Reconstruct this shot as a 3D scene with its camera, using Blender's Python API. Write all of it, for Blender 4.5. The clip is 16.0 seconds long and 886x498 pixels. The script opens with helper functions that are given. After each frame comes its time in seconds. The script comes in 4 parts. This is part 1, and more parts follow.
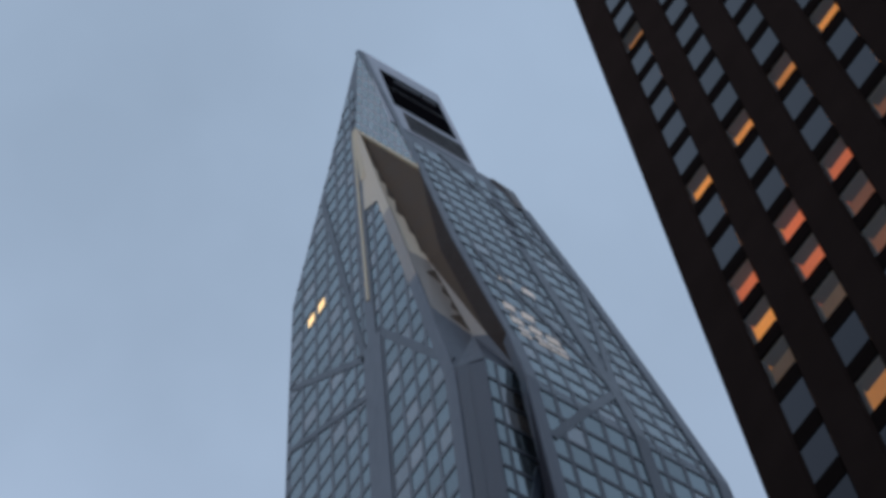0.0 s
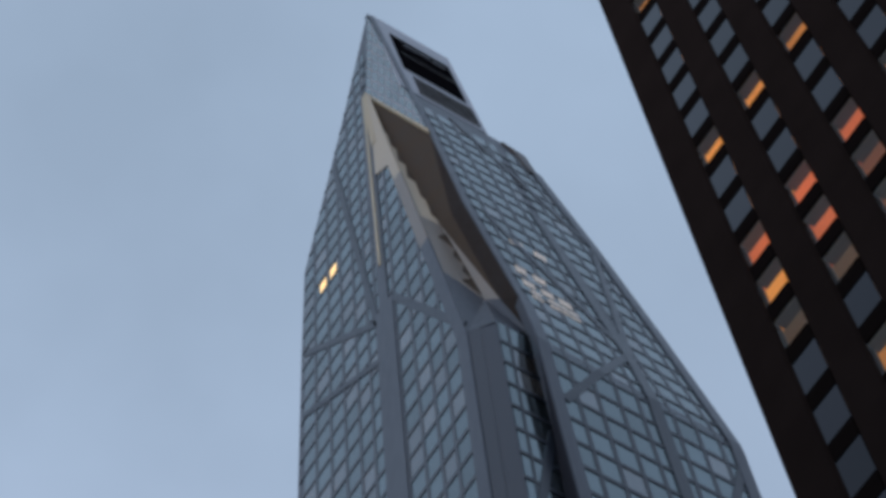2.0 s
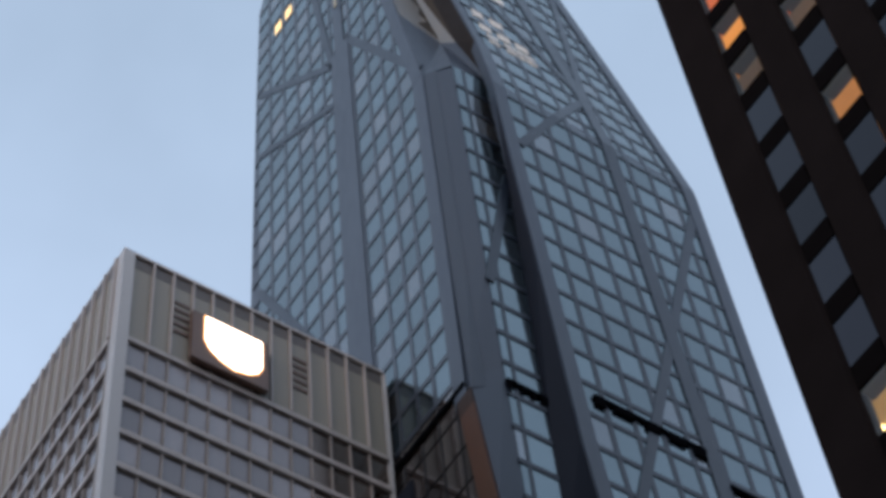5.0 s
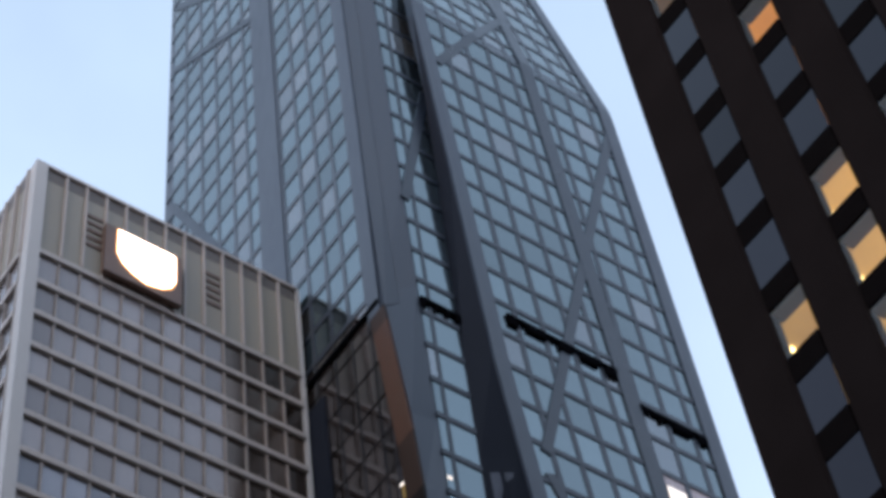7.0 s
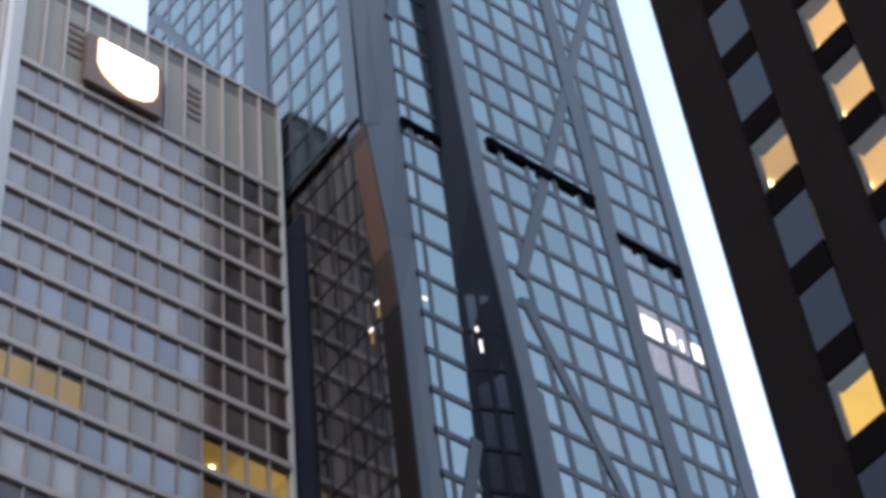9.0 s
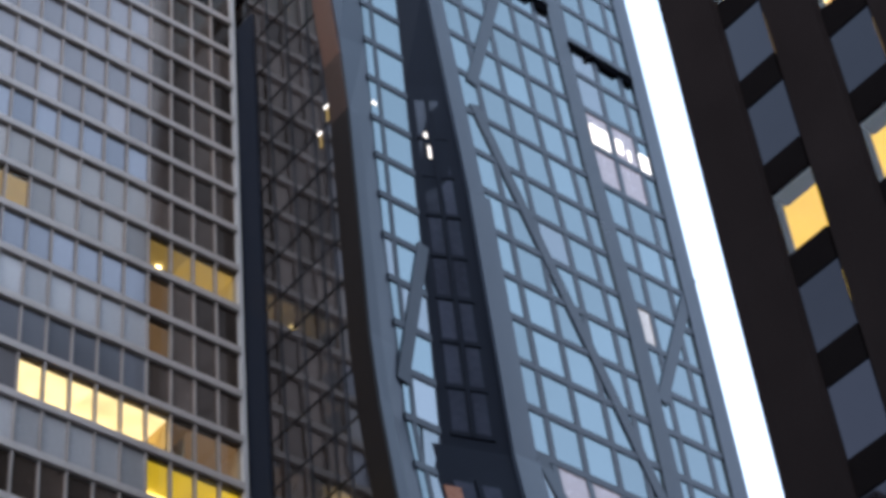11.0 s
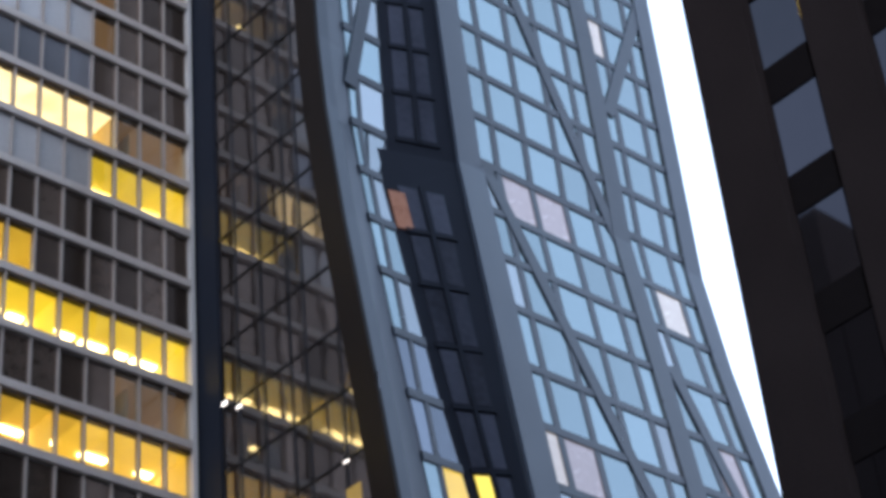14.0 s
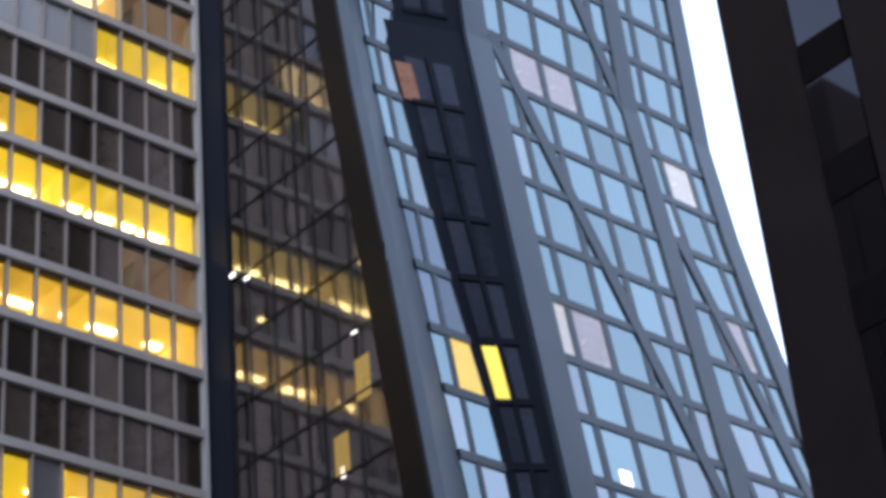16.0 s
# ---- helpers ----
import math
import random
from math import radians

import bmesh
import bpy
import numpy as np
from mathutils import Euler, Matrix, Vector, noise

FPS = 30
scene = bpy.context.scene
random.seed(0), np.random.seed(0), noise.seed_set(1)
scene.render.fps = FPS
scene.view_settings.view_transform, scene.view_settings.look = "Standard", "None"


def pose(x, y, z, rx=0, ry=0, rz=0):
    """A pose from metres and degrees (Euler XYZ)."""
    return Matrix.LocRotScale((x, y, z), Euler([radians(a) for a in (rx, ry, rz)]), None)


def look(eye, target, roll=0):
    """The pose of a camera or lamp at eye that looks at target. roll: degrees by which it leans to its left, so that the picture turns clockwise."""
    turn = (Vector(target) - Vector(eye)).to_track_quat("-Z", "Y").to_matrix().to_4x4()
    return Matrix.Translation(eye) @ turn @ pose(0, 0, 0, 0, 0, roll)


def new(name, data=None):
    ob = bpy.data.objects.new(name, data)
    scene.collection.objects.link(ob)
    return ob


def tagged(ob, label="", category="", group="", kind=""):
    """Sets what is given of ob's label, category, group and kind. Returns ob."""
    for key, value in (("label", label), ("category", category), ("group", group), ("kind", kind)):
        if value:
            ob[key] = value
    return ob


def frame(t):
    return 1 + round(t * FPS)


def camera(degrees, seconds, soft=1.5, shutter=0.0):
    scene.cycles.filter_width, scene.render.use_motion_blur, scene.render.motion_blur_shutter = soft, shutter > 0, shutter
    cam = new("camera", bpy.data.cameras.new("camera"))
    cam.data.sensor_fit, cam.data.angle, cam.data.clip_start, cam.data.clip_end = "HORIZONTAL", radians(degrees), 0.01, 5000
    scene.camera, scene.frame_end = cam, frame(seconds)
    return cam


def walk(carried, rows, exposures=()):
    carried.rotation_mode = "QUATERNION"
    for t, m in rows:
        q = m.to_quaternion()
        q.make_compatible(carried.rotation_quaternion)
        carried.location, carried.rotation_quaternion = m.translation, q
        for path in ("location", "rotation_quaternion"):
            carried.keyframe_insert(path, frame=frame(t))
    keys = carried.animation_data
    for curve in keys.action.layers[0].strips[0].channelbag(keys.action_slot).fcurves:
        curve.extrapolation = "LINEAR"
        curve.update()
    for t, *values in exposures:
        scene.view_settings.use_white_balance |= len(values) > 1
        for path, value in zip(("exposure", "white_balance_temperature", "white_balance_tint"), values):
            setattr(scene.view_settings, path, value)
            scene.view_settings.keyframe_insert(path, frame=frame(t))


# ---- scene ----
# The camera stands on the far pavement and tilts down from the tower's top.
FOV, EYE = 24.26, 1.7
ROWS = [  # seconds, yaw, pitch, roll
    (0, -40.41, 65.02, -8.46),
    (0.5, -40.11, 65.24, -8.36),
    (1, -40.00, 64.66, -8.21),
    (1.5, -39.04, 64.22, -7.74),
    (2, -39.35, 64.08, -7.97),
    (2.5, -39.62, 63.48, -8.46),
    (3, -39.08, 62.92, -7.98),
    (3.5, -39.26, 61.21, -8.07),
    (4, -39.34, 59.75, -8.33),
    (4.2, -39.43, 59.07, -8.00),
    (6.3, -41.52, 55.13, -8.93),
    (6.5, -41.97, 54.98, -9.01),
    (7, -43.38, 54.24, -9.85),
    (7.5, -43.16, 53.22, -9.26),
    (8, -44.02, 52.05, -9.41),
    (8.5, -43.38, 50.82, -8.37),
    (9, -43.07, 49.26, -7.60),
    (9.2, -43.30, 48.38, -7.53),
    (11.3, -44.14, 42.80, -7.02),
    (11.5, -44.06, 42.07, -6.99),
    (12, -43.97, 40.82, -6.56),
    (12.5, -44.34, 39.74, -6.74),
    (13, -44.54, 38.68, -6.56),
    (13.5, -44.69, 37.09, -6.19),
    (14, -44.85, 35.46, -5.82),
    (14.5, -45.17, 35.13, -6.41),
    (15, -44.65, 34.64, -6.45),
    (15.5, -44.75, 33.10, -6.23),
    (16, -44.19, 31.92, -5.61),
]
EXPOSURES = [  # seconds, stops, kelvin, tint
    (0, 0.34, 6500, 10), (3.5, 0.42, 6500, 10), (6.3, 1.02, 6500, 10), (7, 1.15, 6460, 10), (8, 1.45, 6400, 10),
    (9.2, 1.73, 6300, 9), (11.3, 1.93, 6150, 8), (12.5, 2.03, 6100, 8), (16, 2.2, 6050, 10)]
cam = camera(FOV, 16.0, soft=4.0, shutter=0.0)
walk(cam, [(t, pose(0, 0, EYE, 90 + p, 0, y) @ pose(0, 0, 0, 0, 0, r)) for t, y, p, r in ROWS], EXPOSURES)

# ---- light: an overcast evening sky ----
world = bpy.data.worlds.new("evening_sky")
scene.world = world
world.use_nodes = True
wn, wl = world.node_tree.nodes, world.node_tree.links
bg = wn["Background"]
sky = wn.new("ShaderNodeTexSky")
sky.sky_type, sky.sun_disc = 'NISHITA', False
sky.sun_elevation, sky.sun_rotation = radians(6), radians(250)
gain = wn.new("ShaderNodeMix")
gain.data_type, gain.blend_type = 'RGBA', 'MIX'
coord = wn.new("ShaderNodeTexCoord")
cloud = wn.new("ShaderNodeTexNoise")
cloud.inputs["Scale"].default_value, cloud.inputs["Detail"].default_value, cloud.inputs["Roughness"].default_value = 3.0, 5.0, 0.5
ramp = wn.new("ShaderNodeMapRange")
ramp.inputs["From Min"].default_value, ramp.inputs["From Max"].default_value = 0.35, 0.72
ramp.inputs["To Min"].default_value, ramp.inputs["To Max"].default_value = 0.74, 1.0
wl.new(coord.outputs["Generated"], cloud.inputs["Vector"])
wl.new(cloud.outputs["Fac"], ramp.inputs["Value"])
wl.new(ramp.outputs["Result"], gain.inputs["Factor"])
wl.new(sky.outputs["Color"], gain.inputs["A"])
gain.inputs["B"].default_value = (3.42, 4.45, 5.95, 1)
split, low = wn.new("ShaderNodeSeparateXYZ"), wn.new("ShaderNodeMapRange")
for k, v in (("From Min", 0.25), ("From Max", 0.97), ("To Min", 1.45), ("To Max", 0.87)):
    low.inputs[k].default_value = v
fade = wn.new("ShaderNodeVectorMath")
fade.operation = 'MULTIPLY'
blush = wn.new("ShaderNodeMapRange")
for k, v in (("From Min", 0.55), ("From Max", 0.93), ("To Min", 1.09), ("To Max", 1.0)):
    blush.inputs[k].default_value = v
wl.new(coord.outputs["Generated"], split.inputs[0])
wl.new(split.outputs["Z"], low.inputs["Value"])
wl.new(gain.outputs["Result"], fade.inputs[0])
west = wn.new("ShaderNodeMapRange")          # the afterglow in the west
for k, v in (("From Min", -0.88), ("From Max", -0.42), ("To Min", 1.4), ("To Max", 1.0)):
    west.inputs[k].default_value = v
wl.new(split.outputs["X"], west.inputs["Value"])
glow = wn.new("ShaderNodeMath")
glow.operation = 'MULTIPLY'
wl.new(low.outputs["Result"], glow.inputs[0])
wl.new(west.outputs["Result"], glow.inputs[1])
rosy, rgb = wn.new("ShaderNodeMath"), wn.new("ShaderNodeCombineXYZ")
rosy.operation = 'MULTIPLY'
wl.new(split.outputs["Z"], blush.inputs["Value"])
wl.new(glow.outputs[0], rosy.inputs[0])
wl.new(blush.outputs["Result"], rosy.inputs[1])
wl.new(rosy.outputs[0], rgb.inputs[0])
wl.new(glow.outputs[0], rgb.inputs[1])
wl.new(glow.outputs[0], rgb.inputs[2])
wl.new(rgb.outputs[0], fade.inputs[1])
wl.new(fade.outputs[0], bg.inputs["Color"])
bg.inputs["Strength"].default_value = 0.1
sun = new("sun", bpy.data.lights.new("sun", "SUN"))
sun.data.energy, sun.data.angle, sun.data.color = 0.3, radians(25), (1.0, 0.95, 0.9)
sun.matrix_world = look((0, 0, 400), (120, 60, 330))


# ---- materials ----
def material(name, color, rough=0.6, metal=0.0, vary=0.12, scale=0.6, bump=0.0, spec=0.5, fine=8.0, rand=0.0, emit=None, power=0.0, streak=1.0, ior=1.5, uneven=0.0):
    """A surface whose colour and gloss vary at two scales, and from piece to piece by rand."""
    m = bpy.data.materials.new(name)
    m.use_nodes = True
    n, l = m.node_tree.nodes, m.node_tree.links
    b = n["Principled BSDF"]
    b.inputs["Metallic"].default_value, b.inputs["Specular IOR Level"].default_value = metal, spec
    b.inputs["IOR"].default_value = ior
    co = n.new("ShaderNodeTexCoord")
    mp = n.new("ShaderNodeMapping")
    mp.inputs["Scale"].default_value = (1, 1, streak)
    l.new(co.outputs["Object"], mp.inputs["Vector"])
    big, small = n.new("ShaderNodeTexNoise"), n.new("ShaderNodeTexNoise")
    for node, s in ((big, scale), (small, scale * fine)):
        node.inputs["Scale"].default_value, node.inputs["Detail"].default_value = s, 3.0
        l.new(mp.outputs["Vector"], node.inputs["Vector"])
    add = n.new("ShaderNodeMath")
    add.operation = 'ADD'
    l.new(big.outputs["Fac"], add.inputs[0])
    l.new(small.outputs["Fac"], add.inputs[1])
    last = add.outputs[0]
    if rand:
        info, geo = n.new("ShaderNodeObjectInfo"), n.new("ShaderNodeNewGeometry")
        both = n.new("ShaderNodeMath")
        both.operation = 'ADD'
        l.new(info.outputs["Random"], both.inputs[0])
        l.new(geo.outputs["Random Per Island"], both.inputs[1])
        wrap = n.new("ShaderNodeMath")
        wrap.operation = 'FRACT'
        l.new(both.outputs[0], wrap.inputs[0])
        mul = n.new("ShaderNodeMath")
        mul.operation = 'MULTIPLY_ADD'
        mul.inputs[1].default_value, mul.inputs[2].default_value = 2 * rand / max(vary, 1e-3), 0
        l.new(wrap.outputs[0], mul.inputs[0])
        sub = n.new("ShaderNodeMath")
        sub.operation = 'ADD'
        l.new(mul.outputs[0], sub.inputs[0])
        l.new(last, sub.inputs[1])
        off = n.new("ShaderNodeMath")
        off.operation = 'SUBTRACT'
        off.inputs[1].default_value = rand / max(vary, 1e-3)
        l.new(sub.outputs[0], off.inputs[0])
        last = off.outputs[0]
    fac = n.new("ShaderNodeMapRange")
    fac.clamp = False
    for k, v in (("From Min", 0.0), ("From Max", 2.0), ("To Min", 1 - vary), ("To Max", 1 + vary)):
        fac.inputs[k].default_value = v
    l.new(last, fac.inputs["Value"])
    tint = n.new("ShaderNodeVectorMath")
    tint.operation = 'SCALE'
    tint.inputs[0].default_value = color
    l.new(fac.outputs["Result"], tint.inputs["Scale"])
    l.new(tint.outputs[0], b.inputs["Base Color"])
    rg = n.new("ShaderNodeMapRange")
    for k, v in (("From Min", 0.6), ("From Max", 1.4), ("To Min", rough * 0.8), ("To Max", min(1, rough * 1.2))):
        rg.inputs[k].default_value = v
    l.new(add.outputs[0], rg.inputs["Value"])
    l.new(rg.outputs["Result"], b.inputs["Roughness"])
    if bump:
        bp = n.new("ShaderNodeBump")
        bp.inputs["Strength"].default_value, bp.inputs["Distance"].default_value = 0.5, bump
        l.new(small.outputs["Fac"], bp.inputs["Height"])
        l.new(bp.outputs["Normal"], b.inputs["Normal"])
    if emit:
        b.inputs["Emission Color"].default_value = (*emit, 1)
        b.inputs["Emission Strength"].default_value = power
        if uneven:               # the painted room light varies by noise, from room to room and along each room
            who, patch, mix_, out = n.new("ShaderNodeObjectInfo"), n.new("ShaderNodeTexNoise"), n.new("ShaderNodeMath"), n.new("ShaderNodeMapRange")
            patch.inputs["Scale"].default_value = 0.7
            l.new(co.outputs["Object"], patch.inputs["Vector"])
            mix_.operation = 'ADD'
            l.new(who.outputs["Random"], mix_.inputs[0])
            l.new(patch.outputs["Fac"], mix_.inputs[1])
            for k, v in (("From Min", 0.2), ("From Max", 1.8), ("To Min", power * (1 - uneven)), ("To Max", power * (1 + uneven))):
                out.inputs[k].default_value = v
            l.new(mix_.outputs[0], out.inputs["Value"])
            l.new(out.outputs["Result"], b.inputs["Emission Strength"])
    return m


def coated(name, tint, ior, body, rough=0.045, rand=0.2):
    """Window glass that mirrors by its angle, each pane a little different, over a dim room."""
    m = bpy.data.materials.new(name)
    m.use_nodes = True
    n, l = m.node_tree.nodes, m.node_tree.links
    b = n["Principled BSDF"]
    b.inputs["IOR"].default_value, b.inputs["Roughness"].default_value = ior, rough
    info, geo, add, wrap = n.new("ShaderNodeObjectInfo"), n.new("ShaderNodeNewGeometry"), n.new("ShaderNodeMath"), n.new("ShaderNodeMath")
    add.operation, wrap.operation = 'ADD', 'FRACT'
    l.new(info.outputs["Random"], add.inputs[0])
    l.new(geo.outputs["Random Per Island"], add.inputs[1])
    l.new(add.outputs[0], wrap.inputs[0])
    co, cloud_, wave = n.new("ShaderNodeTexCoord"), n.new("ShaderNodeTexNoise"), n.new("ShaderNodeTexNoise")
    cloud_.inputs["Scale"].default_value, wave.inputs["Scale"].default_value = 0.05, 0.35
    l.new(co.outputs["Object"], cloud_.inputs["Vector"])
    l.new(co.outputs["Object"], wave.inputs["Vector"])
    for color, socket, spread in ((body, "Base Color", 3.0 * rand), (tint, "Specular Tint", rand)):
        share, mul, tone = n.new("ShaderNodeMapRange"), n.new("ShaderNodeMath"), n.new("ShaderNodeVectorMath")
        share.inputs["To Min"].default_value, share.inputs["To Max"].default_value = max(0.05, 1 - spread), 1 + spread * (0.6 if socket == "Specular Tint" else 1)
        l.new(wrap.outputs[0], share.inputs["Value"])
        mul.operation, tone.operation = 'MULTIPLY_ADD', 'SCALE'
        l.new(cloud_.outputs["Fac"], mul.inputs[0])
        mul.inputs[1].default_value = 0.3
        l.new(share.outputs["Result"], mul.inputs[2])
        tone.inputs[0].default_value = color
        l.new(mul.outputs[0], tone.inputs["Scale"])
        l.new(tone.outputs[0], b.inputs[socket])
    bump = n.new("ShaderNodeBump")
    bump.inputs["Strength"].default_value, bump.inputs["Distance"].default_value = 0.4, 0.05
    l.new(wave.outputs["Fac"], bump.inputs["Height"])
    l.new(bump.outputs["Normal"], b.inputs["Normal"])
    return m


def see_through(name, tint, gloss):
    """Clear window glass: mostly open, with a share of mirror gloss."""
    m = bpy.data.materials.new(name)
    m.use_nodes = True
    n, l = m.node_tree.nodes, m.node_tree.links
    n.remove(n["Principled BSDF"])
    a, b, mix = n.new("ShaderNodeBsdfTransparent"), n.new("ShaderNodeBsdfGlossy"), n.new("ShaderNodeMixShader")
    a.inputs["Color"].default_value, b.inputs["Roughness"].default_value, mix.inputs["Fac"].default_value = (*tint, 1), 0.03, gloss
    l.new(a.outputs[0], mix.inputs[1])
    l.new(b.outputs[0], mix.inputs[2])
    l.new(mix.outputs[0], n["Material Output"].inputs["Surface"])
    return m


